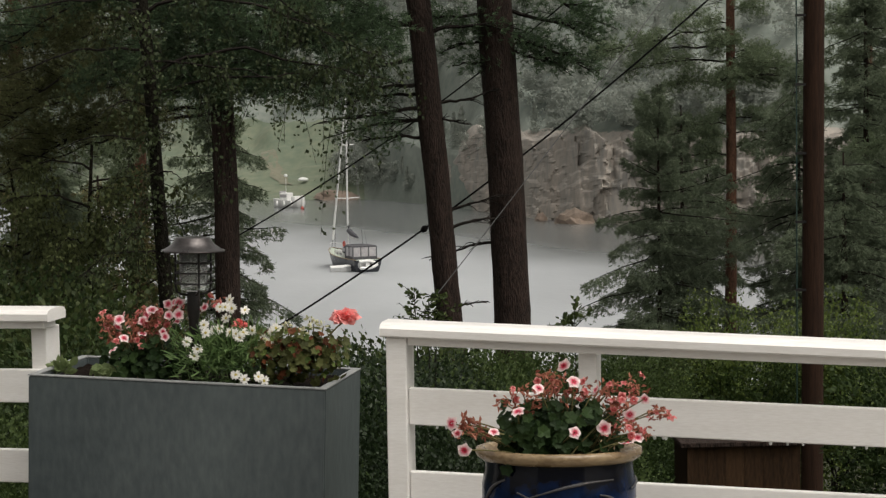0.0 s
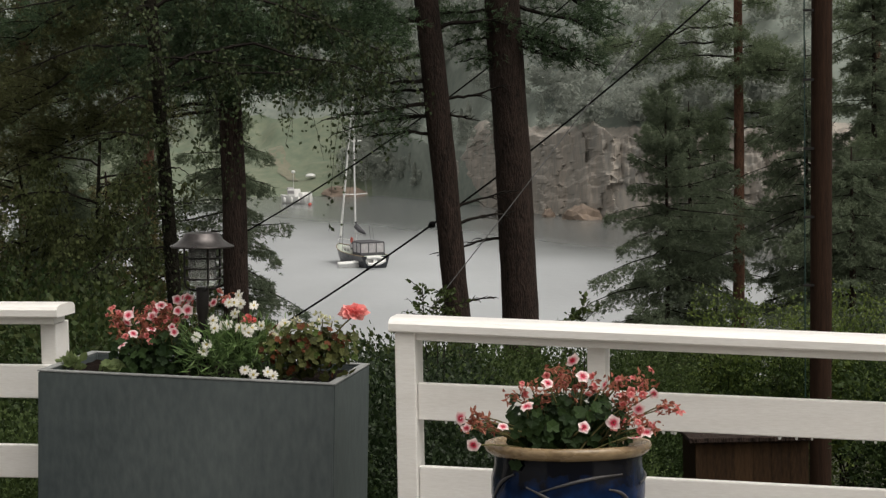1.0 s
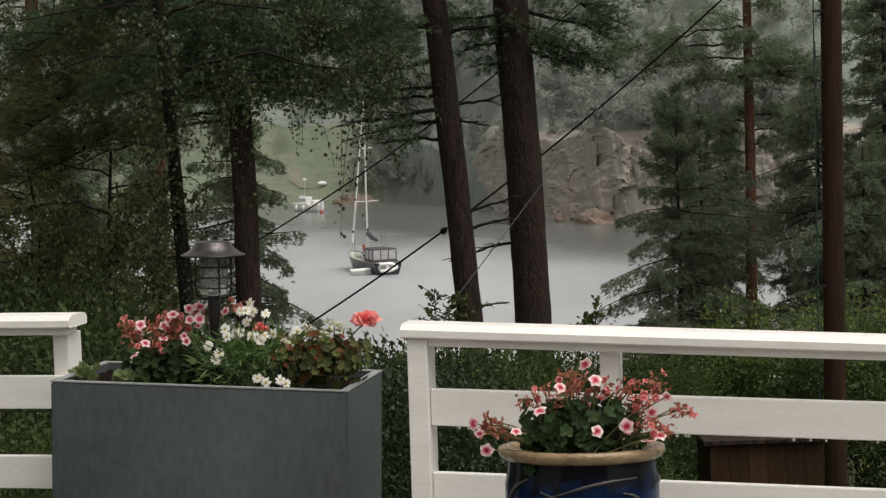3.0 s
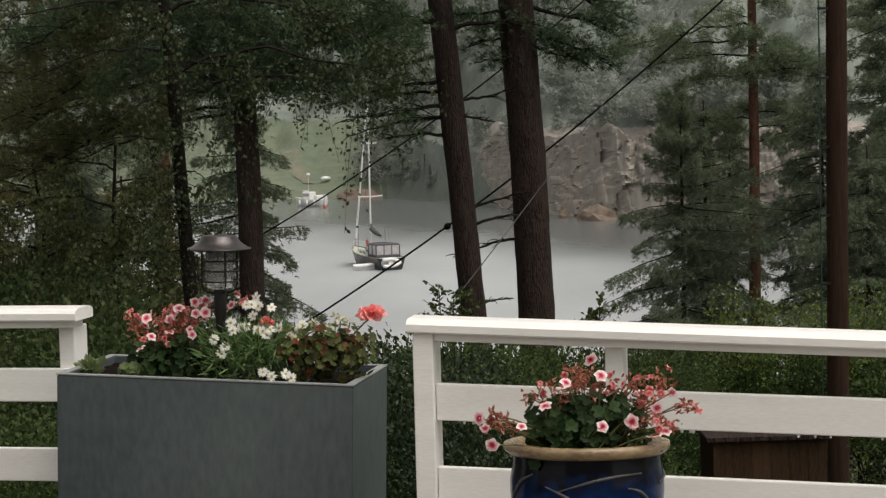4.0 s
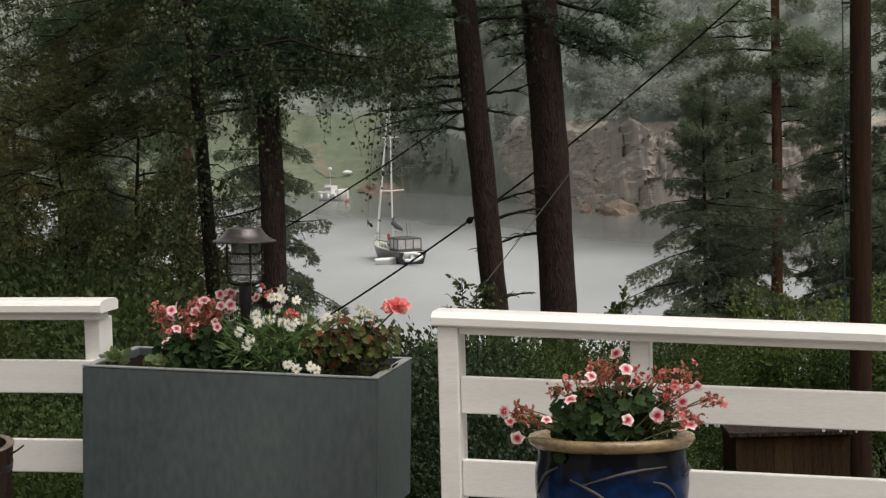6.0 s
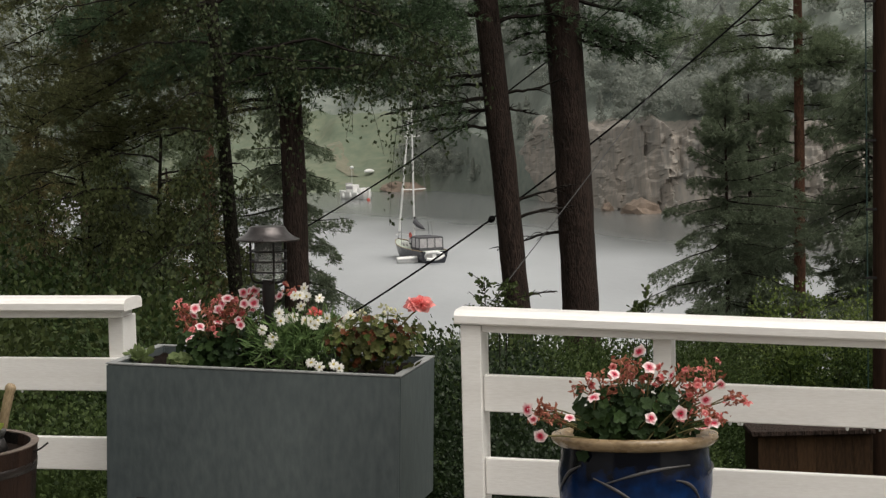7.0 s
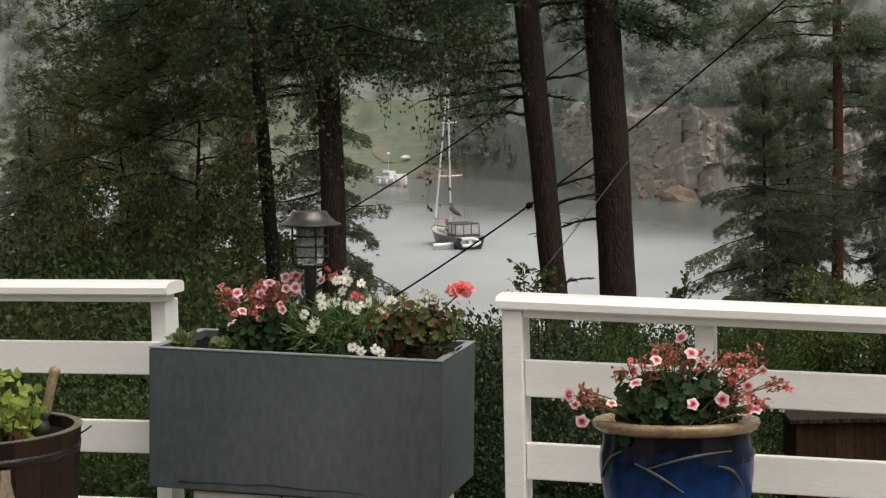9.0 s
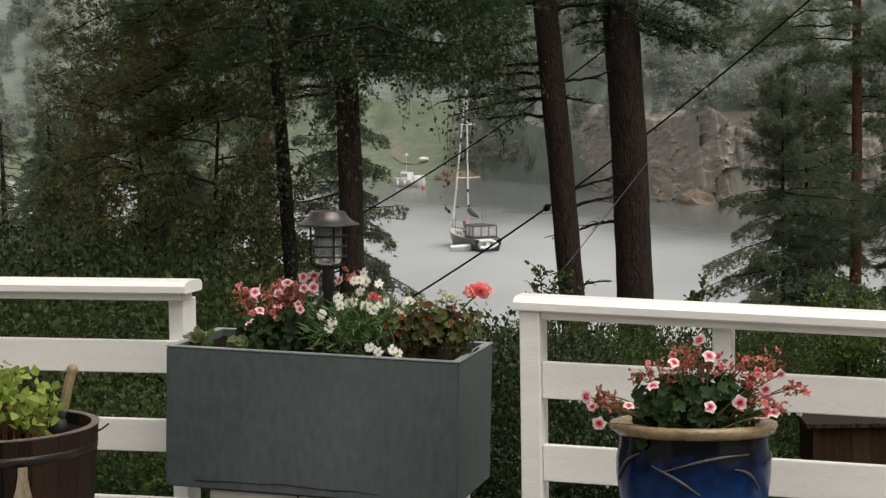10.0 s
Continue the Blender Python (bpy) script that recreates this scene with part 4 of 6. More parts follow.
# conifers beyond the railing and across the slope
def more_trees():
    r = np.random.default_rng(33)
    rows = [  # x, y, height, radius, needles
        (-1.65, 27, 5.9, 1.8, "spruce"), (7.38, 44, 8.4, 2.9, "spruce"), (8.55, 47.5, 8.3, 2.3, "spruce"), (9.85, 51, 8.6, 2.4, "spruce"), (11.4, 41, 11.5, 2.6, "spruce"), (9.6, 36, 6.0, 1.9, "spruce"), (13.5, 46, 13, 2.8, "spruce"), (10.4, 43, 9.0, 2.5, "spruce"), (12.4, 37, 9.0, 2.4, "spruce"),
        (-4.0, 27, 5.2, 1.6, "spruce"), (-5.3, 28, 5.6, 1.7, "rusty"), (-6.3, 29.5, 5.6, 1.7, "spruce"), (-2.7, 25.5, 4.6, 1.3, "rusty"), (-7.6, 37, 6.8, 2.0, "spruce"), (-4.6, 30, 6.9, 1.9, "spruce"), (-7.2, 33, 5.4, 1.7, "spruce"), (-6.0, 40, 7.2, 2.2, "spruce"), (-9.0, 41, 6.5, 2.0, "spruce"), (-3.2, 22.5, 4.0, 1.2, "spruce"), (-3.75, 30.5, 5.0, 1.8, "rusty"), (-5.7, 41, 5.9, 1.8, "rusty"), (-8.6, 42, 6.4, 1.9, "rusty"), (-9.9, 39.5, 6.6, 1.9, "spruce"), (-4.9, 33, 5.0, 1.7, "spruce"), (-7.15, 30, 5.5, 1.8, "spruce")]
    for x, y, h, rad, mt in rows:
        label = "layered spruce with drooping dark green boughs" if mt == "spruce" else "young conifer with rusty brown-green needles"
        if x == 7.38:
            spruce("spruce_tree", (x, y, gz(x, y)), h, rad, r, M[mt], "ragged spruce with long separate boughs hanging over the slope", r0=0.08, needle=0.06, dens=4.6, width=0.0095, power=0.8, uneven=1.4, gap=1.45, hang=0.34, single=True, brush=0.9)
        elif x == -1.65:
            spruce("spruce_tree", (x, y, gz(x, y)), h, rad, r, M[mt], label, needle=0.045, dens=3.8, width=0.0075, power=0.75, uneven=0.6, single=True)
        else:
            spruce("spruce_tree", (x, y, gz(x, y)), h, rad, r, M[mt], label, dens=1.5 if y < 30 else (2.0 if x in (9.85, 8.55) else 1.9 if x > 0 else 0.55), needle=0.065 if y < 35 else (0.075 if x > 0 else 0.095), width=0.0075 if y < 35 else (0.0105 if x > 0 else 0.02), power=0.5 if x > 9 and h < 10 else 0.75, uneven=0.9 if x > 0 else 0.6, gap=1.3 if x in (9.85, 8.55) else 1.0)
    for x, y, h, hue in [(9.87, 48, 13, "bark_red"), (12.6, 38, 12, "bark"), (14.6, 52, 14, "bark_red"), (-5.6, 34, 12, "bark_red"), (-3.9, 38, 12, "bark_red")]:
        zb = gz(x, y)
        lm = []
        for z in np.arange(-zb - (2.0 if x > 0 else 0.5), h - 1, 0.36):
            if x == 9.87 and z + zb < 1.7:
                continue
            lm.append((z, r.uniform(0, 360), r.uniform(0.9, 1.6) if x == 9.87 and z + zb < 4.5 else r.uniform(1.2, 2.3), r.uniform(0, 0.4), r.uniform(0.1, 0.4), 0.0 if r.random() < 0.15 else 0.85))
        if x == 9.87:
            lm += [(-zb + q, az, ln, rs, 0.2, lf) for q, az, ln, rs, lf in ((2.5, 185, 2.6, 0.1, 0.45), (2.9, 176, 2.9, 0.15, 0.5), (3.2, 190, 3.2, 0.05, 0.55), (1.95, 182, 1.6, 0.2, 1), (2.2, 2, 1.0, 0.2, 1), (2.0, 250, 1.3, 0.2, 1), (-0.45, 178, 0.6, 0.6, 0), (-2.2, 5, 0.35, -0.1, 0), (0.3, 10, 1.4, 0.2, 0.9), (0.6, 200, 1.5, 0.3, 0.9), (0.9, 165, 1.9, 0.1, 1), (1.05, 15, 1.7, 0.1, 1), (0.7, -8, 1.9, 0.1, 1), (0.15, 185, 1.6, 0.1, 1), (1.1, 95, 1.4, 0.1, 1), (2.3, 270, 1.3, 0.1, 1), (2.6, 290, 1.4, 0.1, 1), (2.9, 250, 1.4, 0.1, 1), (2.1, 20, 1.4, 0.1, 1), (2.4, 340, 1.5, 0.05, 1))]
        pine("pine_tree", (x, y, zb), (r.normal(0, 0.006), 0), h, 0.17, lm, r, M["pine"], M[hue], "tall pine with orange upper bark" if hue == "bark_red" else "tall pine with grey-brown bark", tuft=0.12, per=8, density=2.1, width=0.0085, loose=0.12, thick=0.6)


more_trees()


# ---- shrubs ----
def shrub(name, r, wide, tall, n, leaf, material, label, broad=0.7):
    """Many leaves in an uneven mound on a few stems; origin at its foot, tall metres high."""
    ob = thing(name, pose(0, 0, 0), label, "shrub", "garden shrubs")
    a, u = r.uniform(0, 2 * np.pi, n), r.uniform(-0.95, 1, n)
    c = np.sqrt(1 - u * u) ** 0.7
    P = np.stack([c * np.cos(a), c * np.sin(a), u], -1)
    off = Vector((n * 0.01, 0, 0))
    bump = np.clip([1 + 0.28 * noise.fractal(Vector(p * 2.1) + off, 0.9, 2, 4) for p in P], 0.5, 1.25)
    P = P * (bump * np.where(np.arange(n) < 0.88 * n, r.uniform(0.62, 1.03, n), r.uniform(0.1, 0.6, n)))[:, None]
    D = P + r.normal(0, 0.6, P.shape) + [0, 0, 0.2]
    P = P * [wide, wide, tall / 2]
    P[:, 2] += tall - np.percentile(P[:, 2], 99.7)
    keep = (P[:, 2] > 0.02) & (P[:, 2] < tall)
    inner = (np.arange(n) >= 0.88 * n)[keep]
    P, D = P[keep], D[keep]
    stems = [tube(bezier((0.05 * (i % 5 - 2), 0.04 * (i % 3), 0), (0, 0, 0.3 * tall), P[k] * [0.6, 0.6, 0.8], P[k], 8), np.linspace(0.014, 0.003, 8), 4) for i, k in enumerate(r.integers(0, len(P), 14))]
    for stem in stems:
        part("stem", stem, M["twig"], ob)
    shape = leaves if leaf > 0.05 else quick_leaves
    part("leaves", join([shape(r, P[~inner], D[~inner], leaf, broad), quick_leaves(r, P[inner], D[inner], 0.1, 0.75)]), material, ob)
    return ob


def shrubs():
    r = np.random.default_rng(17)
    kinds = [shrub("shrub", r, 0.8, 2.0, 11000, 0.04, M["shrub"], "dense dark green garden shrub, wet"), shrub("shrub", r, 0.75, 2.0, 9000, 0.041, M["shrub_olive"], "loose olive-green garden shrub, wet"),
             shrub("shrub", r, 0.42, 2.0, 7500, 0.028, M["shrub_light"], "bright yellow-green young shrub"), shrub("shrub", r, 0.65, 2.0, 24000, 0.027, M["glossy"], "dense shrub with small glossy dark leaves", 0.75),
             shrub("shrub", r, 1.0, 2.0, 15000, 0.04, M["shrub"], "broad dark hedge shrub with small leaves"),
             shrub("shrub", r, 0.9, 2.0, 26000, 0.028, M["hedge"], "clipped green hedge shrub with fine leaves, wet")]
    spots = [  # kind, x, y, top height
        (3, 0.24, 8.2, 0.34), (3, 0.05, 7.0, -0.1), (3, 0.48, 7.6, 0.18), (3, 0.3, 6.6, -0.35),
        (5, 0.5, 8.7, 0.22), (5, 0.86, 9.2, 0.1), (5, 0.9, 7.4, -0.2), (5, 0.68, 11.2, 0.06), (5, 1.35, 11.8, -0.36), (5, 2.1, 16.8, -0.58), (5, 2.5, 17.4, -0.66), (5, 0.85, 13.0, -0.08), (0, 1.05, 12.6, -0.3), (4, 1.45, 13.5, -0.55), (0, 1.4, 14.5, -0.66), (1, 0.45, 12.8, -0.02), (4, 2.4, 15.6, -1.05), (3, 0.02, 8.4, 0.12), (3, 0.36, 9.0, 0.22), (3, 0.2, 9.6, 0.2), (3, 0.42, 10.4, 0.12), (0, 1.5, 18.5, -0.95), (0, 2.75, 19, -1.25),
        (4, 0.9, 15.5, -0.52), (4, 1.7, 15.6, -0.74), (0, 0.5, 16.2, -0.5), (1, 1.25, 16.6, -0.66), (0, 4.75, 21.6, -1.3), (1, 4.2, 23.2, -1.3), (1, 2.2, 16.5, -1.1), (2, 4.4, 21.8, -0.7), (2, 5.75, 21.6, -0.65), (2, 5.35, 22.2, -0.85), (0, 5.0, 16.0, -0.5), (1, 5.7, 16.5, -0.4), (1, 3.75, 10.0, -0.8), (4, 4.9, 12.0, -0.75), (4, 3.4, 24, -2.1), (1, 1.75, 9.0, -0.75), (0, 1.5, 8.0, -0.75),
        (4, -0.5, 8.0, 0.2), (5, -1.1, 8.2, 0.2), (5, -1.75, 8.4, 0.25), (5, -2.4, 8.6, 0.25), (5, -1.5, 7.2, -0.2), (0, -0.7, 7.0, -0.25), (5, -2.2, 7.4, -0.2), (0, -0.1, 7.8, 0.05),
        (4, 0.0, 11, 0.0), (4, -1.4, 12, 0.2), (1, -2.8, 12.5, 0.2), (1, -3.6, 15, 0.2), (4, -2.4, 16, 0.0), (1, -1.9, 14, 0.25), (1, -0.75, 14, -0.1), (4, -3.2, 19, 0.0), (4, -4.6, 20, 0.2)]
    first = {}
    for k, x, y, top in spots:
        zb = gz(x, y)
        m = pose(x, y, zb, 0, 0, r.uniform(0, 360)) @ Matrix.Scale((top - zb) / 2.0, 4)
        if k in first:
            copy_thing(kinds[k], m)
        else:
            first[k] = m
    for k, m in first.items():
        kinds[k].matrix_basis = m


shrubs()


M["shoot_leaf"] = foliage("dark_shoot_leaves", (0.02, 0.034, 0.01), (0.085, 0.11, 0.036), rough=0.5, spec=0.12)


def sprig(x, y, top, n, label):
    """A few leafy shoots that stand over the railing."""
    r = np.random.default_rng(int(abs(x) * 1000))
    zb = gz(x, y)
    ob = thing("young_shoot", pose(x, y, zb), label, "shrub", "young shoots")
    P, D = [], []
    for k in range(n):
        tip = np.array([r.normal(0, 0.07), r.normal(0, 0.05), top - zb - abs(r.normal(0, 0.07))])
        T = bezier((0.02 * k, 0, 0), (0, 0, tip[2] * 0.4), (tip[0] * 0.7, tip[1] * 0.7, tip[2] * 0.75), tip, 14)
        wood = [tube(T, np.linspace(0.007, 0.002, 14), 5)]
        for u in np.r_[r.uniform(0.88, 0.99, 9), 1.0]:
            q = np.array([np.interp(u, np.linspace(0, 1, 14), T[:, i]) for i in range(3)])
            e = q + [r.normal(0, 0.06), r.normal(0, 0.06), r.uniform(0.02, 0.09)]
            W = bezier(q, q * 0.6 + e * 0.4, q * 0.3 + e * 0.7, e, 5)
            wood.append(tube(W, np.linspace(0.0025, 0.0012, 5), 4))
            w = r.uniform(0.15, 1.05, 9)
            P.append(q + (e - q) * w[:, None] + r.normal(0, 0.006, (9, 3)))
            D.append(r.normal(0, 0.8, (9, 3)) + unit(e - q))
        part("shoot", join(wood), M["twig"], ob)
    part("leaves", leaves(r, np.concatenate(P), np.concatenate(D), 0.027, 0.65), M["shoot_leaf"], ob)


sprig(0.5, 9.5, 0.54, 3, "leafy green shoots beside the pine trunk")
sprig(1.26, 9.5, 0.48, 2, "slender green shoots rising past the handrail")


# ---- pole, shed, cables ----
def utility_pole():
    ob = thing("utility_pole", pose(5.06, 20, gz(5.06, 20)), "brown tarred wooden utility pole with a thin cable pinned to it", "pole")
    h = 7.5 - gz(5.06, 20)
    part("shaft", trunk_shape([(-0.03, 0, 0), (0, 0, h * 0.5), (0.03, 0, h)], [0.118, 0.11, 0.1], np.random.default_rng(3), 16, 0.015), M["pole"], ob, smooth=True)
    part("cable", tube([(-0.2, -0.06, z) for z in np.linspace(0.2, h, 30)], 0.008, 5), M["green_cable"], ob, "green-black cable beside the pole")
    for z in np.arange(1.2, h, 0.72):
        part("clip", box(-0.215, -0.1, -0.07, -0.05, z, z + 0.025), M["black"], ob)


M["green_cable"] = surface("green_cable", (0.006, 0.024, 0.02), (0.014, 0.05, 0.042), scale=10, rough=0.5, bump=0.1)
utility_pole()


def wood_box():
    ob = thing("wooden_shed", pose(2.62, 14, gz(3, 14), 0, 0, -1), "low brown stained board shed with a dark flat lid", "shed")
    top = -1.08 - gz(3, 14)
    board = mesh_from(box(0, 0.1385, 0, 0.02, 0, top, 0.0015, 1), M["shed"])
    for i in range(6):
        part("board", board, None, ob, at=pose(i * 0.14, 0.0, 0))
    part("corner_strip", box(-0.012, 0.03, -0.022, -0.001, 0, top - 0.002, 0.002, 1), M["shed"], ob)
    part("wall", box(0.02, 0.83, 0.025, 0.8, 0, top), M["shed"], ob)
    part("lid", box(-0.065, 0.85, -0.06, 0.85, top, top + 0.036, 0.006), M["bark"], ob, "dark wet lid")


def mesh_from(bm, material):
    me = bpy.data.meshes.new("piece")
    bm.to_mesh(me)
    bm.free()
    me.materials.append(material)
    return me


wood_box()


def cable(name, y, x0, x1, c2, c1, c0, radius, material, label):
    """A hanging cable: height c0 + c1 x + c2 x x."""
    x = np.linspace(x0, x1, 60)
    return tagged(part(name, tube(np.stack([x, 0 * x + y, c0 + c1 * x + c2 * x * x], -1), radius, 6), material), label, "cable", "overhead cables")


cable("overhead_cable", 24.0, -4.5, 7.5, 0.0331, 0.6299, 0.6176, 0.011, M["rope"], "thin black overhead cable slanting past the pines")
cable("overhead_cable", 24.0, -3.0, 8.0, 0.0252, 0.6321, -0.7913, 0.0135, M["rope"], "thick black overhead cable slanting past the pines")
part_knot = lathe([(0.001, -0.05), (0.03, -0.04), (0.045, 0), (0.03, 0.04), (0.001, 0.05)], 10)
tagged(part("cable_clamp", part_knot, M["rope"], at=pose(1.11, 24.0, -0.06, 0, 50, 0)), "small black clamp on the thick overhead cable", "clamp")
cable("stay_wire", 18.0, 0.0, 4.6, 0.0176, 1.1924, -1.4663, 0.005, M["thin_wire"], "thin grey steel stay wire")


# ---- stands under the pots ----
def plant_cabinet():
    """White box with a black rim under the planter; its top leans with the planter."""
    ob = thing("storage_box", pose(-0.737, 5.041, 0, 0, 0, -13.8), "white storage box with a black rim under the planter", "box")

    def sloped(x0, x1, y0, y1, z0, dz0, dz1, bevel):
        bm = box(x0, x1, y0, y1, z0, 1.0, bevel)
        for v in bm.verts:
            top = 0.408 - 0.0358 * v.co.x
            v.co.z = top + dz1 + (v.co.z - 1.0) if v.co.z > 0.5 else (top + dz0 + (v.co.z - z0) if z0 > 0.1 else v.co.z)
        return bm

    part("body", sloped(0.09, 0.74, 0.05, 0.35, 0.0, 0, -0.013, 0.008), M["paint"], ob)
    part("rim", sloped(0.082, 0.748, 0.042, 0.358, 0.3, -0.0125, -0.001, 0.003), M["black"], ob, "thin black rim")
    part("seam", sloped(0.34, 0.344, 0.046, 0.06, 0.0, 0, -0.014, 0.0), M["black"], ob)


plant_cabinet()


def plant_stand(x, y, h, w, group="low plant stands"):
    ob = thing("plant_stand", pose(x, y, 0), "low plain wooden plant stand on the deck", "stand", group)
    for i in range(4):
        part("slat", box(-w / 2, w / 2, -w / 2 + i * w / 4 + 0.004, -w / 2 + (i + 1) * w / 4 - 0.004, h - 0.022, h - 0.001, 0.003, 1), M["deck"], ob)
    for a in (-1, 1):
        for b in (-1, 1):
            part("leg", box(a * w * 0.42 - 0.02, a * w * 0.42 + 0.02, b * w * 0.42 - 0.02, b * w * 0.42 + 0.02, 0, h - 0.0225, 0.003, 1), M["deck"], ob)


plant_stand(0.558, 4.22, 0.335, 0.3)
plant_stand(-1.111, 4.7, 0.19, 0.4)

# raised leaf lines on the blue pot
BODY_R, BODY_Z = np.array(body).T


def pot_line(a0, z0, a1, z1, lift):
    s = np.linspace(0, 1, 16)
    a = np.radians(a0 + (a1 - a0) * s)
    z = z0 + (z1 - z0) * s + lift * np.sin(np.pi * s)
    r = np.interp(z, BODY_Z[1:], BODY_R[1:]) + 0.0005
    return tube(np.stack([r * np.cos(a), r * np.sin(a), z], -1), 0.0034 * np.sin(np.pi * np.clip(s, 0.15, 0.85)) + 0.0006, 6)


for a0, z0, a1, z1, lift in [(-118, 0.27, -52, 0.305, 0.01), (-128, 0.28, -92, 0.22, 0.006), (-66, 0.275, -40, 0.225, 0.012), (-170, 0.24, -140, 0.305, 0.01), (-118, 0.19, -75, 0.12, 0.03), (-60, 0.17, -20, 0.1, 0.03), (-30, 0.28, 10, 0.3, 0.0), (20, 0.2, 80, 0.29, 0.02), (100, 0.29, 150, 0.2, 0.02)]:
    part("leaf_line", pot_line(a0, z0, a1, z1, lift), M["glaze_line"], pot, smooth=True)


# ---- lantern ----
def ribbed_glass():
    m, nt, b = node_mat("ribbed_clear_glass")
    b.inputs["Base Color"].default_value = (0.9, 0.92, 0.91, 1)
    b.inputs["Roughness"].default_value = 0.12
    b.inputs["Transmission Weight"].default_value = 0.9
    b.inputs["IOR"].default_value = 1.35
    return m


M["glass"] = ribbed_glass()


def lantern():
    ob = thing("solar_lantern", pose(-0.308, 5.055, 0.751) @ pose(0, 0, 0, 0, 1.0, 0) @ Matrix.Diagonal((0.986, 0.986, 0.986, 1)), "dark bronze garden lantern with a caged glass, stuck in the planter", "lantern")
    z = 0.354
    roof = [(0.001, z + 0.0347), (0.0445, z + 0.0347), (0.0448, z + 0.0345), (0.0465, z + 0.0331), (0.0467, z + 0.0328), (0.0505, z + 0.0257), (0.0565, z + 0.0175), (0.065, z + 0.011), (0.0745, z + 0.005), (0.0845, z + 0.0012), (0.0847, z + 0.001), (0.0852, z - 0.001), (0.084, z - 0.003), (0.07, z + 0.001), (0.045, z + 0.008), (0.001, z + 0.01)]
    part("roof", lathe(roof, 48), M["dark_metal"], ob, "flared bronze roof", smooth=True)
    R = 0.049
    ang = [radians(22 + 90 * k - 90) for k in range(4)]
    for a in ang:
        part("bar", tube([(q * math.cos(a), q * math.sin(a), h) for q, h in ((R, z + 0.003), (R, 0.3), (R, 0.262), (0.045, 0.246), (0.034, 0.239), (0.014, 0.236))], 0.0032, 6), M["black"], ob)
    for h in (0.323, 0.296, 0.268):
        c = [(R * math.cos(a), R * math.sin(a), h) for a in np.linspace(0, 2 * np.pi, 33)]
        part("ring", tube(c, 0.0024, 5), M["black"], ob)
    n = 64
    V, F = lathe([(0.034, 0.256), (0.035, 0.27), (0.035, 0.356), (0.032, 0.357), (0.032, 0.26)], n)
    V = V.reshape(n, 5, 3)
    V[::2, :, :2] *= 1.05
    part("glass", (V.reshape(-1, 3), F), M["glass"], ob, "ribbed clear glass cylinder", smooth=True)
    part("cup", lathe([(0.001, 0.246), (0.026, 0.246), (0.034, 0.25), (0.035, 0.255), (0.001, 0.2555)], 32), M["glass"], ob, "domed glass foot")
    part("stake", lathe([(0.001, 0.0), (0.0125, 0.0), (0.0125, 0.15), (0.0135, 0.17), (0.0162, 0.176), (0.0175, 0.242), (0.016, 0.2455), (0.001, 0.2455)], 20), M["black"], ob, "dark stake with a thicker socket", smooth=True)


lantern()


# ---- flowers ----
def petal_material(name, heart, mid, edge, r_heart, r_edge):
    """Colour from the flower's heart to the petal's edge."""
    m, nt, b = node_mat(name)
    N, L = nt.nodes, nt.links
    co = N.new("ShaderNodeTexCoord")
    ln = N.new("ShaderNodeVectorMath")
    ln.operation = "LENGTH"
    L.new(co.outputs["Object"], ln.inputs[0])
    nz = N.new("ShaderNodeTexNoise")
    nz.inputs["Scale"].default_value = 160
    L.new(co.outputs["Object"], nz.inputs["Vector"])
    ad = N.new("ShaderNodeMath")
    ad.operation = "MULTIPLY_ADD"
    ad.inputs[1].default_value = 0.006
    L.new(nz.outputs["Fac"], ad.inputs[0])
    L.new(ln.outputs["Value"], ad.inputs[2])
    mr = N.new("ShaderNodeMapRange")
    mr.inputs["From Min"].default_value, mr.inputs["From Max"].default_value = r_heart, r_edge
    L.new(ad.outputs[0], mr.inputs["Value"])
    ramp = N.new("ShaderNodeValToRGB")
    e = ramp.color_ramp.elements
    e[0].color, e[1].color = (*heart, 1), (*edge, 1)
    e.new(0.45).color = (*mid, 1)
    L.new(mr.outputs[0], ramp.inputs["Fac"])
    L.new(ramp.outputs[0], b.inputs["Base Color"])
    b.inputs["Roughness"].default_value = 0.55
    tr = N.new("ShaderNodeBsdfTranslucent")
    L.new(ramp.outputs[0], tr.inputs["Color"])
    ms = N.new("ShaderNodeMixShader")
    ms.inputs["Fac"].default_value = 0.3
    L.new(b.outputs[0], ms.inputs[1])
    L.new(tr.outputs[0], ms.inputs[2])
    L.new(ms.outputs[0], N["Material Output"].inputs["Surface"])
    return m


M["pel"] = petal_material("pink_white_petal", (0.6, 0.02, 0.07), (0.82, 0.36, 0.42), (0.9, 0.76, 0.75), 0.0092, 0.0175)
M["pel_red"] = petal_material("faded_red_petal", (0.42, 0.025, 0.035), (0.54, 0.1, 0.1), (0.7, 0.34, 0.31), 0.004, 0.02)
M["salmon"] = petal_material("salmon_petal", (0.9, 0.15, 0.15), (0.93, 0.27, 0.26), (0.94, 0.42, 0.4), 0.008, 0.032)
M["daisy"] = petal_material("white_daisy_petal", (0.7, 0.68, 0.5), (0.8, 0.79, 0.7), (0.82, 0.81, 0.76), 0.003, 0.012)
M["daisy_eye"] = surface("daisy_eye", (0.35, 0.28, 0.04), (0.6, 0.5, 0.12), scale=300, rough=0.7, bump=0.3)
M["cream"] = foliage("cream_buds", (0.4, 0.4, 0.22), (0.7, 0.68, 0.45), glow=0.3)
M["wilt"] = foliage("wilted_brown_red", (0.17, 0.045, 0.03), (0.56, 0.25, 0.17), glow=0.35)
M["stem"] = foliage("flower_stem", (0.09, 0.08, 0.03), (0.2, 0.18, 0.08), glow=0.1)
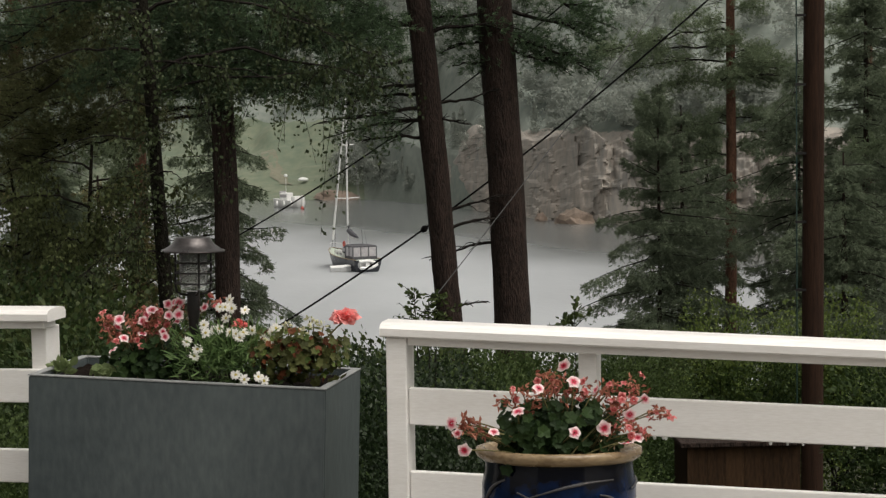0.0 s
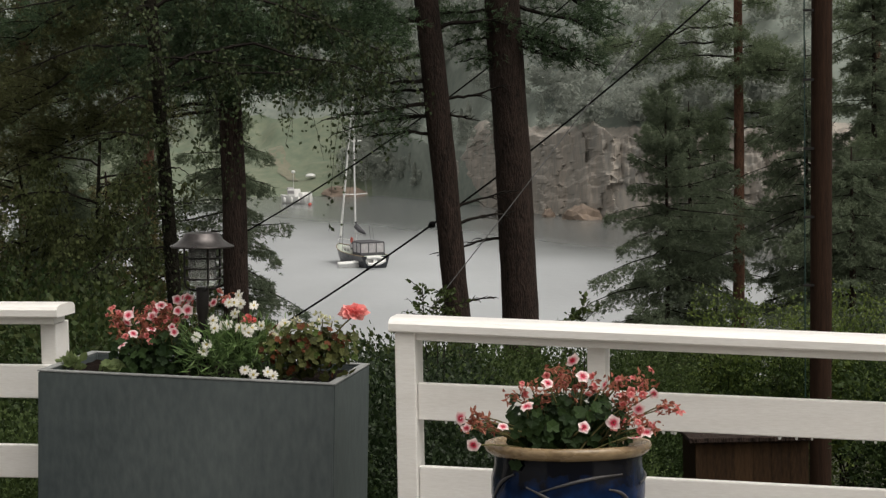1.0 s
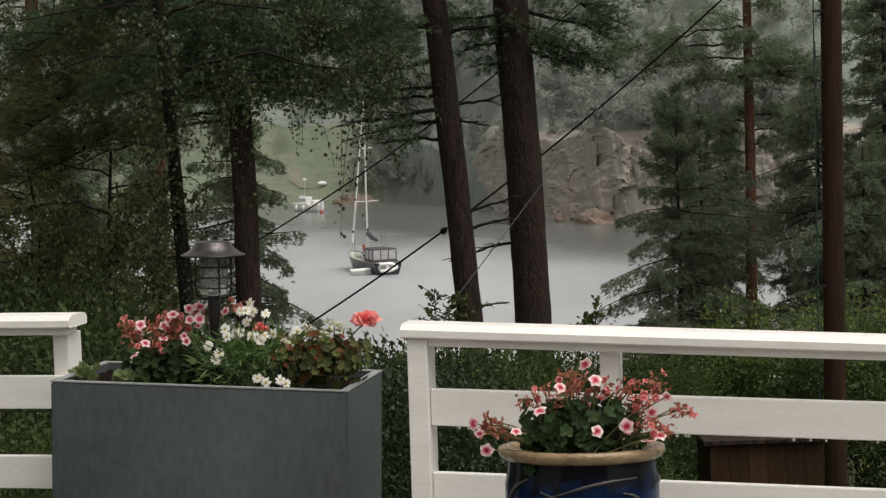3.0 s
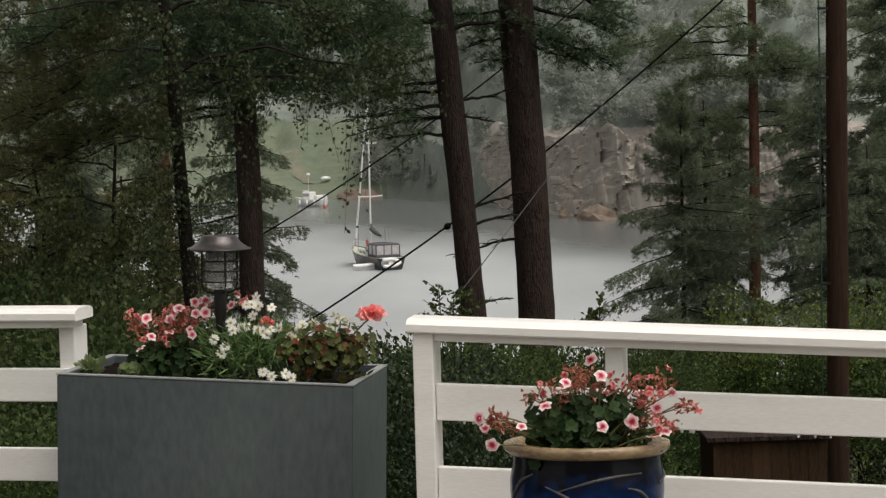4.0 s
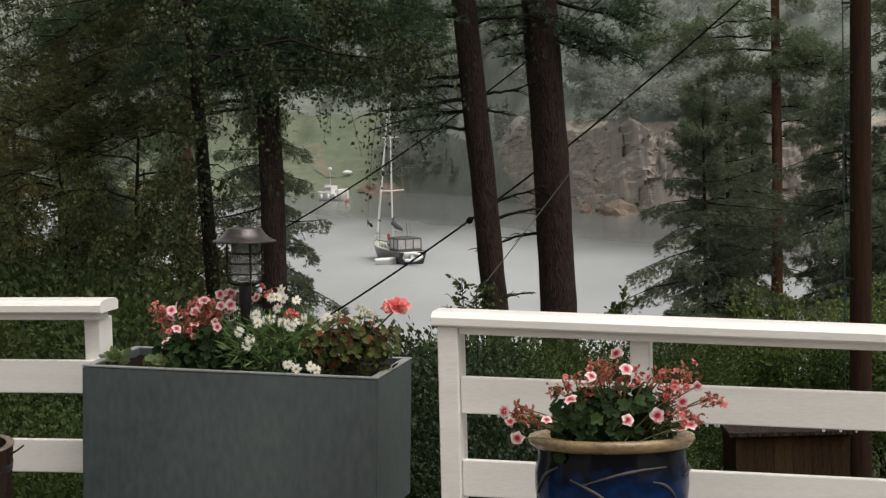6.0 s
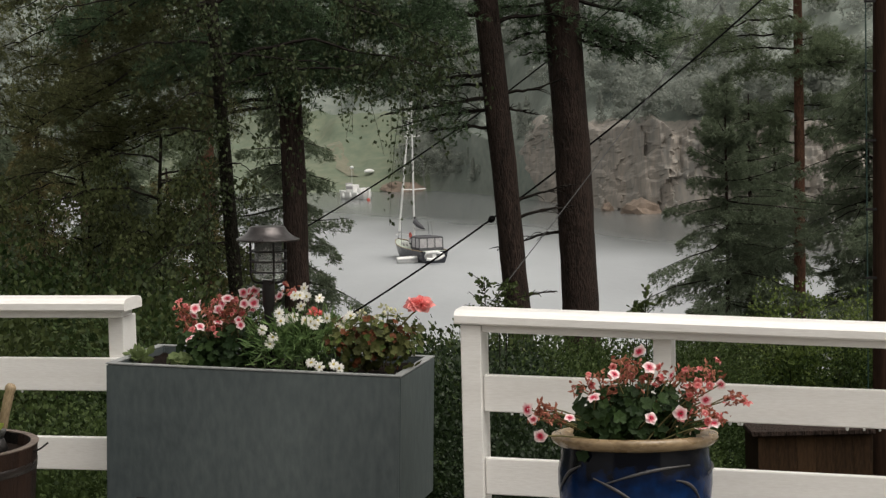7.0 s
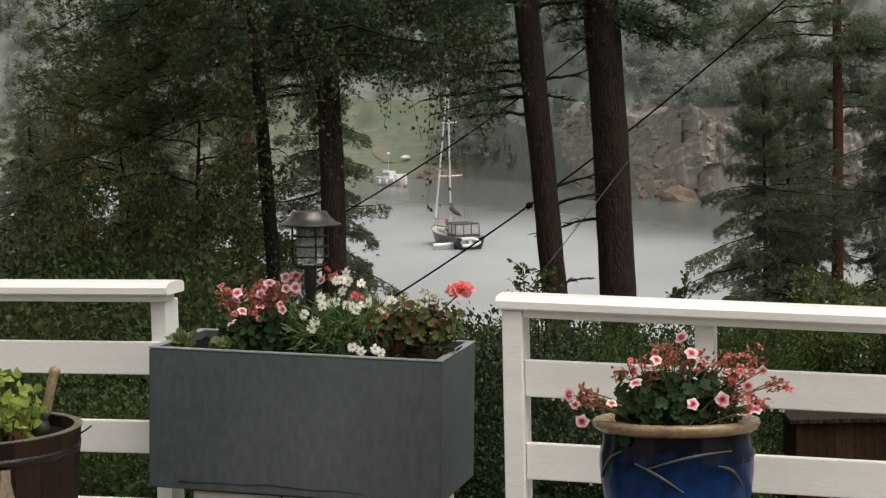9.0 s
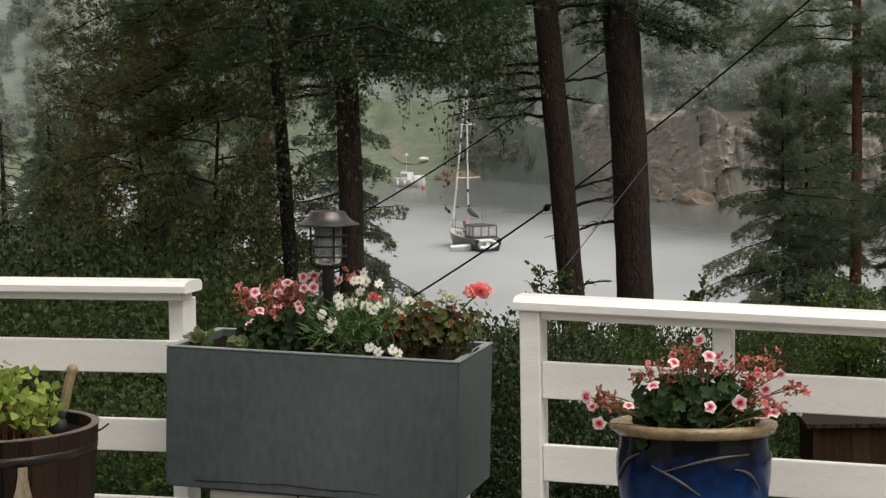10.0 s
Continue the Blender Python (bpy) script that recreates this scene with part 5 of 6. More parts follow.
M["ger_leaf"] = foliage("geranium_leaf", (0.008, 0.02, 0.007), (0.042, 0.076, 0.024), rough=0.5, spec=0.14)
M["ger_olive"] = foliage("olive_geranium_leaf", (0.03, 0.036, 0.01), (0.12, 0.13, 0.045), rough=0.5, spec=0.14)
M["feather"] = foliage("feathery_leaf", (0.06, 0.12, 0.035), (0.24, 0.35, 0.14), rough=0.5, spec=0.3)
M["red_leaf"] = foliage("bronze_red_leaf", (0.05, 0.022, 0.01), (0.2, 0.07, 0.03), rough=0.5)
M["pale_leaf"] = foliage("pale_green_leaf", (0.09, 0.13, 0.045), (0.26, 0.32, 0.15), rough=0.5, glow=0.35)
M["fresh"] = foliage("fresh_green_leaf", (0.13, 0.2, 0.03), (0.42, 0.5, 0.13), rough=0.4, glow=0.45)


def bloom_shape(count, length, width, cup, seed, inner=0.002):
    """A flower of separate petals that faces +z."""
    r = np.random.default_rng(seed)
    bits = []
    s, t = np.meshgrid(np.linspace(0, 1, 5), np.linspace(-1, 1, 4), indexing="ij")
    for k in range(count):
        a = 2 * np.pi * k / count + r.normal(0, 0.1)
        ln, wd = length * r.uniform(0.85, 1.12), width * r.uniform(0.85, 1.1)
        w = wd * np.sin(np.pi * np.clip(0.12 + 0.8 * s, 0, 1)) ** 0.8 * t
        x = inner + ln * s * (1 - 0.1 * t * t)
        z = cup * ln * (s - 1.3 * s * s) + 0.25 * wd * t * t + r.normal(0, 0.03) * ln
        V = np.stack([x * math.cos(a) - w * math.sin(a), x * math.sin(a) + w * math.cos(a), z + 0.0006 * k], -1).reshape(-1, 3)
        i, j = np.meshgrid(np.arange(4), np.arange(3), indexing="ij")
        bits.append((V, np.stack([i * 4 + j, (i + 1) * 4 + j, (i + 1) * 4 + j + 1, i * 4 + j + 1], -1).reshape(-1, 4)))
    return join(bits)


def shared(name, data, material, smooth=True):
    me = mesh_arrays(name, *data, smooth=smooth)
    me.materials.append(material)
    return me


PEL = [shared("flower", bloom_shape(5, 0.0175, 0.0108, 0.3, k), M["pel"]) for k in range(3)]
PEL_RED = [shared("flower", bloom_shape(5, 0.014, 0.0085, 0.9, 10 + k), M["pel_red"]) for k in range(3)]
DAISY = [shared("flower", bloom_shape(11, 0.0125, 0.003, 0.2, 20 + k, 0.003), M["daisy"]) for k in range(3)]
EYE = shared("eye", lathe([(0.0045, 0.0), (0.004, 0.0022), (0.002, 0.0035), (0.0002, 0.0038)], 10), M["daisy_eye"])


def facing(p, r, wild=0.5):
    """A flower at p that faces the deck and the sky, more or less."""
    d = Vector((r.normal(0, wild), -1 + r.normal(0, wild * 0.5), 0.45 + r.normal(0, wild)))
    return Matrix.Translation(p) @ d.to_track_quat("Z", "Y").to_matrix().to_4x4() @ pose(0, 0, 0, 0, 0, r.uniform(0, 360))


def round_leaves(r, P, D, size):
    """Round lobed geranium leaves, each a small dished fan."""
    n = len(P)
    D = unit(D)
    S = unit(np.cross(D, r.normal(size=P.shape)))
    U = np.cross(D, S)
    a = np.linspace(0, 2 * np.pi, 12, endpoint=False)
    rad = 1 + 0.12 * np.cos(6 * a)
    rad[0] = 0.45
    s = size * r.uniform(0.55, 1.15, n)
    ring = P[:, None] + s[:, None, None] * 0.5 * (rad * np.cos(a))[None, :, None] * S[:, None] + s[:, None, None] * 0.5 * (rad * np.sin(a))[None, :, None] * U[:, None] + s[:, None, None] * 0.12 * D[:, None]
    V = np.concatenate([P[:, None], ring], 1).reshape(-1, 3)
    k = np.arange(n)[:, None] * 13
    F = np.concatenate([k + [0, 1 + i, 1 + (i + 1) % 12] for i in range(12)], 0)
    return V, F


def mound(r, centre, size, n):
    P = np.clip(r.normal(0, 0.5, (n, 3)), -1.05, 1.05) * size
    return P + centre, P / np.array(size) + [0, -0.6, 0.5] + r.normal(0, 0.5, (n, 3))


def stems_to(r, roots, tips, radius=0.0016):
    bits = []
    for a, b in zip(roots, tips):
        a, b = np.array(a), np.array(b)
        mid = a * 0.4 + b * 0.6 + [0, 0, 0.02]
        bits.append(tube(bezier(a, (a + mid) / 2 + r.normal(0, 0.008, 3), mid, b, 7), np.linspace(radius * 1.3, radius, 7), 5))
    return bits


def pelargonium(label, root, blooms, faded, leaf_at, leaf_size, n_leaves, spread, r, wilt_n=5, wilts=(), side=0.4):
    ob = thing("pelargonium", pose(*root), label, "plant", "flowering plants")
    root = np.array(root)
    for p in blooms:
        part("flower", PEL[r.integers(0, 3)], None, ob, "pink and white bloom with a red heart", at=facing(np.array(p) - root, r, 0.85) @ Matrix.Scale(r.uniform(0.6, 0.92), 4))
        for _ in range(int(side + r.random())):
            part("flower", PEL[r.integers(0, 3)], None, ob, "pink and white bloom with a red heart", at=facing(np.array(p) - root + r.normal(0, 0.021, 3), r, 1.2) @ Matrix.Scale(r.uniform(0.6, 0.9), 4))
    for p in faded:
        for _ in range(3):
            part("flower", PEL_RED[r.integers(0, 3)], None, ob, "faded red bloom", at=facing(np.array(p) - root + r.normal(0, 0.014, 3), r, 1.1) @ Matrix.Scale(r.uniform(0.4, 0.75), 4))
    tips = [np.array(p) - root for p in list(blooms) + list(faded) + list(wilts)]
    for v, f in stems_to(r, [np.array([r.normal(0, spread[0] * 0.35), r.normal(0, 0.03), 0]) for _ in tips], tips):
        part("stem", (v, f), M["stem"], ob, smooth=True)
    P, D = [], []
    for p in list(wilts) + list(faded):
        k = wilt_n
        P.append(np.array(p) - root + r.normal(0, 0.009, (k, 3)))
        D.append(r.normal(0, 1, (k, 3)) + [0, -0.2, -0.2])
    if P:
        tagged(part("wilted_petals", leaves(r, np.concatenate(P), np.concatenate(D), 0.0145, 0.42, 0.6), M["wilt"], ob, "wilted brown-red petals"), kind="stuff")
    Q, E = mound(r, np.array(leaf_at) - root, spread, n_leaves)
    part("leaves", round_leaves(r, Q, E, leaf_size), M["ger_leaf"], ob, "round scalloped green leaves")
    return ob


fr = np.random.default_rng(41)
pelargonium("pelargonium with pink-white and fading red blooms in the planter", (-0.46, 5.13, 0.735),
            [(-0.485, 5.03, 0.875), (-0.382, 5.06, 0.874), (-0.441, 5.08, 0.915), (-0.418, 5.1, 0.94), (-0.375, 5.09, 0.957), (-0.343, 5.07, 0.965), (-0.492, 5.11, 0.927), (-0.344, 5.06, 0.931), (-0.278, 5.07, 0.95), (-0.372, 5.07, 0.928), (-0.504, 5.1, 0.916)],
            [(-0.536, 5.12, 0.91), (-0.525, 5.1, 0.896), (-0.523, 5.08, 0.875), (-0.473, 5.11, 0.915), (-0.459, 5.07, 0.883), (-0.454, 5.06, 0.874), (-0.449, 5.12, 0.932), (-0.415, 5.11, 0.929), (-0.41, 5.09, 0.903), (-0.395, 5.1, 0.923), (-0.393, 5.09, 0.902), (-0.357, 5.1, 0.942), (-0.253, 5.1, 0.958), (-0.467, 5.09, 0.898), (-0.43, 5.1, 0.906), (-0.53, 5.1, 0.913), (-0.433, 5.08, 0.891)],
            (-0.44, 5.1, 0.805), 0.028, 380, (0.1, 0.07, 0.058), fr, 20, (), 1.0)


def marguerite():
    r = np.random.default_rng(43)
    root = np.array([-0.23, 5.07, 0.735])
    ob = thing("marguerite", pose(*root), "white marguerite daisies with feathery green foliage", "plant", "flowering plants")
    spots = [(-0.32, 5.0, 0.867), (-0.292, 4.99, 0.847), (-0.301, 4.99, 0.829), (-0.191, 4.93, 0.786), (-0.169, 4.925, 0.775), (-0.133, 4.925, 0.78), (-0.119, 4.93, 0.769),
             (-0.208, 5.05, 0.968), (-0.22, 5.03, 0.95), (-0.203, 5.04, 0.947), (-0.169, 5.03, 0.941), (-0.235, 5.01, 0.897), (-0.248, 5.02, 0.892), (-0.207, 5.0, 0.888), (-0.184, 5.0, 0.873), (-0.195, 5.01, 0.884), (-0.174, 5.0, 0.887), (-0.277, 5.03, 0.906), (-0.272, 5.02, 0.886), (-0.22, 5.02, 0.925),
             (-0.233, 5.03, 0.951), (-0.15, 5.02, 0.89), (-0.088, 5.0, 0.897), (-0.099, 5.01, 0.886), (-0.082, 5.01, 0.884), (-0.111, 5.0, 0.861), (-0.122, 5.01, 0.867)]
    tips = []
    for p in spots:
        q = np.array(p) - root
        f = part("flower", DAISY[r.integers(0, 3)], None, ob, "white daisy", at=facing(q, r, 0.3))
        part("eye", EYE, None, f)
        tips.append(q - [0, -0.003, 0.004])
    for v, f in stems_to(r, [np.array([t[0] * 0.5 + r.normal(0, 0.02), r.normal(0, 0.03), 0]) for t in tips], tips, 0.0011):
        part("stem", (v, f), M["ger_leaf"], ob)
    P, D = mound(r, np.array([0.01, -0.02, 0.085]), (0.125, 0.075, 0.068), 1500)
    P[:, 2] = np.clip(P[:, 2], 0.0, None)
    part("leaves", leaves(r, P, 0.6 * D + r.normal(0, 0.6, D.shape) + [0, -0.2, 0.3], 0.036, 0.12, 0.2), M["feather"], ob, "feathery narrow green leaves")


marguerite()


def salmon_geranium():
    r = np.random.default_rng(47)
    root = np.array([-0.02, 5.03, 0.735])
    ob = thing("geranium", pose(*root), "salmon-pink geranium with bronze-green leaves and cream buds", "plant", "flowering plants")
    for c, rad in (((0.092, 5.0, 0.922), 0.029), ((-0.183, 5.04, 0.904), 0.017)):
        q = np.array(c) - root
        n = 150 if rad > 0.02 else 60
        d = unit(r.normal(size=(n, 3)))
        d[:, 2] = np.abs(d[:, 2]) * 1.1 - 0.35
        V, F = leaves(r, d * rad * 0.55, d + r.normal(0, 0.5, d.shape), rad * 0.55, 1.0, 0.45)
        part("flower_head", (V * [1.25, 1, 0.9], F), M["salmon"], ob, "ball of salmon-pink petals", smooth=True, at=Matrix.Translation(q))
        for v, f in stems_to(r, [(0.0, 0, 0.05)], [q - [0, 0, rad * 0.3]], 0.0022):
            part("stem", (v, f), M["stem"], ob)
    buds = [(-0.1, 5.0, 0.86), (-0.06, 5.0, 0.905), (0.0, 5.0, 0.915), (0.01, 5.0, 0.905), (-0.02, 4.99, 0.885), (-0.08, 4.99, 0.845), (-0.11, 5.0, 0.875), (0.035, 5.0, 0.9), (-0.13, 5.0, 0.85)]
    for p in buds:
        q = np.array(p) - root
        d = unit(r.normal(size=(12, 3)))
        part("bud", leaves(r, d * 0.006, d, 0.011, 0.6, 0.3), M["cream"], ob, "small cream bud cluster", at=Matrix.Translation(q))
        for v, f in stems_to(r, [(q[0] * 0.6, 0, 0.02)], [q], 0.0014):
            part("stem", (v, f), M["stem"], ob)
    for name, mt, size, n, lab in (("leaves", "ger_olive", 0.026, 300, ""), ("bronze_leaves", "red_leaf", 0.02, 120, "bronze-red leaves"), ("yellow_leaves", "shrub_light", 0.018, 110, "yellow-green young leaves")):
        P, D = mound(r, np.array([-0.01, -0.025, 0.092]), (0.115, 0.07, 0.062), n)
        P[:, 2] = np.clip(P[:, 2], 0.01, None)
        part(name, round_leaves(r, P, D, size), M[mt], ob, lab)
    ob2 = thing("seedling", pose(-0.665, 5.165, 0.735), "small pale green seedling in the planter's corner", "plant", "flowering plants")
    P, D = mound(r, np.array([0, 0, 0.045]), (0.026, 0.02, 0.018), 34)
    part("leaves", leaves(r, P, D, 0.03, 0.6), M["pale_leaf"], ob2)
    ob3 = thing("seedling", pose(-0.545, 5.07, 0.735), "low pale green leaves at the planter's edge", "plant", "flowering plants")
    P, D = mound(r, np.array([0, 0, 0.05]), (0.03, 0.02, 0.014), 34)
    part("leaves", round_leaves(r, P, D, 0.026), M["pale_leaf"], ob3)


salmon_geranium()

pelargonium("pelargonium with pink-white and wilted red blooms in the blue pot", (0.558, 4.22, 0.655),
            [(0.506, 4.12, 0.853), (0.461, 4.12, 0.802), (0.408, 4.12, 0.76), (0.319, 4.14, 0.779), (0.329, 4.13, 0.759), (0.344, 4.12, 0.723), (0.58, 4.09, 0.76), (0.647, 4.1, 0.767), (0.704, 4.12, 0.793), (0.741, 4.14, 0.823), (0.586, 4.15, 0.862), (0.633, 4.15, 0.845), (0.694, 4.1, 0.736), (0.72, 4.11, 0.741)],
            [(0.473, 4.17, 0.844), (0.528, 4.2, 0.866), (0.56, 4.2, 0.86), (0.593, 4.18, 0.835), (0.613, 4.18, 0.844), (0.675, 4.18, 0.844), (0.717, 4.18, 0.846), (0.725, 4.16, 0.84), (0.69, 4.15, 0.801), (0.705, 4.13, 0.77), (0.722, 4.12, 0.755), (0.739, 4.12, 0.747), (0.759, 4.15, 0.795), (0.777, 4.15, 0.792), (0.697, 4.17, 0.813), (0.682, 4.13, 0.76)],
            (0.56, 4.215, 0.742), 0.03, 820, (0.118, 0.085, 0.062), fr, 16,
            [(0.545, 4.2, 0.863), (0.545, 4.17, 0.843), (0.493, 4.17, 0.816), (0.488, 4.17, 0.796), (0.573, 4.17, 0.832), (0.657, 4.17, 0.826), (0.348, 4.15, 0.785), (0.355, 4.14, 0.775), (0.373, 4.15, 0.772), (0.338, 4.14, 0.763), (0.392, 4.15, 0.754), (0.428, 4.17, 0.819), (0.463, 4.17, 0.804), (0.508, 4.18, 0.821), (0.682, 4.16, 0.796), (0.365, 4.14, 0.76), (0.52, 4.18, 0.835), (0.645, 4.17, 0.84)], 0.15)


# ---- wooden bucket with herbs and a trowel ----
def bucket():
    ob = thing("wooden_bucket", pose(-1.111, 4.7, 0.19), "dark weathered stave bucket with young herbs in it", "bucket")
    n, h, r1, r0, th = 22, 0.445, 0.25, 0.205, 0.018
    bm = bmesh.new()
    da = 2 * math.pi / n * 0.985
    vs = []
    for z, rr in ((0, r0), (h * 0.5, (r0 + r1) / 2 + 0.004), (h, r1)):
        for rad in (rr, rr - th):
            for a in np.linspace(-da / 2, da / 2, 3):
                vs.append(bm.verts.new((rad * math.cos(a), rad * math.sin(a), z)))
    for lv in range(2):
        o, p = lv * 6, lv * 6 + 6
        for k in range(2):
            bm.faces.new((vs[o + k], vs[o + k + 1], vs[p + k + 1], vs[p + k]))
            bm.faces.new((vs[o + 3 + k], vs[p + 3 + k], vs[p + 4 + k], vs[o + 4 + k]))
        bm.faces.new((vs[o], vs[p], vs[p + 3], vs[o + 3]))
        bm.faces.new((vs[o + 2], vs[o + 5], vs[p + 5], vs[p + 2]))
    for o in (0, 12):
        for k in range(2):
            bm.faces.new((vs[o + k], vs[o + k + 1], vs[o + k + 4], vs[o + k + 3]))
    bmesh.ops.recalc_face_normals(bm, faces=bm.faces)
    stave = mesh_from(bm, M["bucket"])
    for k in range(n):
        part("stave", stave, None, ob, at=pose(0, 0, (k % 3) * 0.0012, 0, 0, k * 360 / n))
    part("hoop", lathe([(0.2435, 0.385), (0.2462, 0.385), (0.2482, 0.405), (0.2465, 0.406), (0.2435, 0.387)], 64), M["hoop"], ob, "rust-brown hoop", smooth=True)
    part("hoop", lathe([(0.214, 0.07), (0.2185, 0.07), (0.2225, 0.11), (0.218, 0.11)], 64), M["hoop"], ob, "rust-brown hoop", smooth=True)
    part("soil", lathe([(0.001, 0.422), (0.1, 0.424), (0.229, 0.418)], 32), M["soil"], ob, smooth=True)
    part("worn_rim", lathe([(0.2325, h + 0.0005), (0.2515, h + 0.0005), (0.252, h + 0.0035), (0.2325, h + 0.0035), (0.2325, h + 0.0005)], 64, 0.002), M["worn"], ob, "worn pale rim")
    part("bare_patch", pot_patch(), M["bare_wood"], ob, "peeled pale patch of wood")
    part("handle", tube(bezier((0.245, -0.02, 0.43), (0.262, -0.03, 0.432), (0.275, -0.03, 0.445), (0.285, -0.03, 0.452), 8), 0.0025, 6), M["black"], ob, "wire handle end")


def pot_patch():
    s, t = np.meshgrid(np.linspace(0, 1, 8), np.linspace(-1, 1, 5), indexing="ij")
    a = np.radians(-63 + 6.5 * t * (0.75 + 0.35 * np.sin(5 * s)))
    z = 0.205 + 0.178 * s
    r = 0.205 + 0.045 * z / 0.445 + 0.0062
    V = np.stack([r * np.cos(a), r * np.sin(a), z], -1).reshape(-1, 3)
    i, j = np.meshgrid(np.arange(7), np.arange(4), indexing="ij")
    F = np.stack([i * 5 + j, i * 5 + j + 1, (i + 1) * 5 + j + 1, (i + 1) * 5 + j], -1).reshape(-1, 4)
    return V, F


M["worn"] = surface("worn_grey_wood", (0.03, 0.022, 0.018), (0.2, 0.155, 0.125), scale=12, rough=0.6, bump=0.3)
M["hoop"] = surface("rusty_hoop", (0.004, 0.003, 0.0026), (0.02, 0.012, 0.009), scale=9, rough=0.3, bump=0.3, stretch=(1, 1, 3))
bucket()


def herbs():
    r = np.random.default_rng(51)
    ob = thing("herb_plant", pose(-1.08, 4.66, 0.605), "bright yellow-green young herbs on brown stems", "plant")
    tips = []
    for k in range(100):
        x, y = r.uniform(-0.14, 0.1), r.uniform(-0.12, 0.08)
        tips.append(np.array([x * 1.1, y, r.uniform(0.06, 0.175) - 0.4 * max(0, x)]))
    for k, t in enumerate(tips):
        for v, f in stems_to(r, [(t[0] * 0.85, t[1] * 0.85, 0)], [t], 0.0022):
            part("stem", (v, f), M["wilt"] if k % 3 else M["stem"], ob)
    P = np.concatenate([t + r.normal(0, 0.016, (8, 3)) for t in tips])
    part("leaves", leaves(r, P, r.normal(0, 0.8, P.shape) + [0, -0.3, 0.5], 0.025, 0.95, 0.5), M["fresh"], ob, "soft yellow-green leaves", smooth=True)
    tr = thing("trowel", Matrix.Translation((-0.932, 4.64, 0.682)) @ Vector((0.026, 0.0, 0.1)).to_track_quat("Z", "Y").to_matrix().to_4x4(), "garden trowel with a turned pale wooden handle, stuck in the bucket", "trowel")
    part("grip", lathe([(0.001, 0.0), (0.011, 0.0), (0.013, 0.01), (0.0115, 0.05), (0.0125, 0.085), (0.0115, 0.094), (0.0135, 0.1), (0.0135, 0.108), (0.009, 0.115), (0.001, 0.117)], 20), M["handle_wood"], tr, "turned wooden grip", smooth=True)
    part("ferrule", lathe([(0.001, -0.02), (0.008, -0.02), (0.012, 0.0), (0.013, 0.006), (0.001, 0.007)], 16), M["thin_wire"], tr, "metal ferrule", smooth=True)
    part("blade", lathe([(0.001, -0.09), (0.02, -0.075), (0.026, -0.04), (0.012, -0.02), (0.001, -0.019)], 12), M["black"], tr, smooth=True)


herbs()


# ---- boats ----
M["hull"] = surface("dark_blue_hull_paint", (0.018, 0.02, 0.026), (0.035, 0.04, 0.05), scale=2, rough=0.3, bump=0.02)
M["boat_white"] = surface("white_gelcoat", (0.62, 0.63, 0.62), (0.8, 0.8, 0.79), scale=2, rough=0.25, bump=0.02)
M["boat_deck"] = surface("pale_green_deck", (0.34, 0.4, 0.33), (0.55, 0.6, 0.52), scale=2, rough=0.5, bump=0.05)
M["canvas"] = surface("dark_canvas", (0.03, 0.03, 0.036), (0.075, 0.075, 0.085), scale=4, rough=0.7, bump=0.1)
M["mast"] = surface("pale_alloy_mast", (0.5, 0.5, 0.5), (0.72, 0.72, 0.72), scale=4, rough=0.35, bump=0.02, metal=0.2)
M["red"] = surface("faded_red_paint", (0.3, 0.04, 0.03), (0.5, 0.09, 0.06), scale=5, rough=0.5, bump=0.05)
M["window"] = surface("clear_vinyl_window", (0.26, 0.25, 0.26), (0.45, 0.44, 0.45), scale=2, rough=0.15, bump=0.02)


def hull_shape(length, beam, bow_h, stern_h, draft, stern_w=0.8, n=22):
    """Stations from stern to bow, keel to rail on both sides."""
    u = np.linspace(0, 1, n)
    half = beam / 2 * np.clip(np.where(u < 0.45, stern_w + (1 - stern_w) * np.sin(np.pi / 2 * u / 0.45), np.cos(np.pi / 2 * (u - 0.45) / 0.55) ** 0.75), 0.012, 1)
    rail = stern_h + (bow_h - stern_h) * u**2
    s = np.linspace(-1, 1, 13)
    V = []
    for k in range(n):
        y = half[k] * np.sign(s) * np.abs(s) ** 0.45
        z = -draft * (1 - u[k] ** 4) + (rail[k] + draft * (1 - u[k] ** 4)) * np.abs(s) ** 1.7
        V.append(np.stack([np.full(13, (u[k] - 0.5) * length + 0.05 * length * (z - 0) / bow_h * u[k] ** 3), y, z], -1))
    V = np.concatenate(V)
    i, j = np.meshgrid(np.arange(n - 1), np.arange(12), indexing="ij")
    F = [tuple(f) for f in np.stack([i * 13 + j, (i + 1) * 13 + j, (i + 1) * 13 + j + 1, i * 13 + j + 1], -1).reshape(-1, 4)]
    bm = bmesh.new()
    vs = [bm.verts.new(v) for v in V]
    for f in F:
        bm.faces.new([vs[q] for q in f])
    bm.faces.new([vs[q] for q in range(13)])
    bmesh.ops.recalc_face_normals(bm, faces=bm.faces)
    return bm, u, half, rail


def deck_shape(length, u, half, rail, drop=0.06):
    n = len(u)
    V = np.concatenate([np.stack([(u - 0.5) * length + 0.05 * length * u**3, q * half * 0.985, rail - drop], -1) for q in (-1, -0.4, 0.4, 1)])
    V[n:3 * n, 2] += 0.05
    i = np.arange(n - 1)
    F = np.concatenate([np.stack([q * n + i, q * n + i + 1, (q + 1) * n + i + 1, (q + 1) * n + i], -1) for q in range(3)])
    return V, F


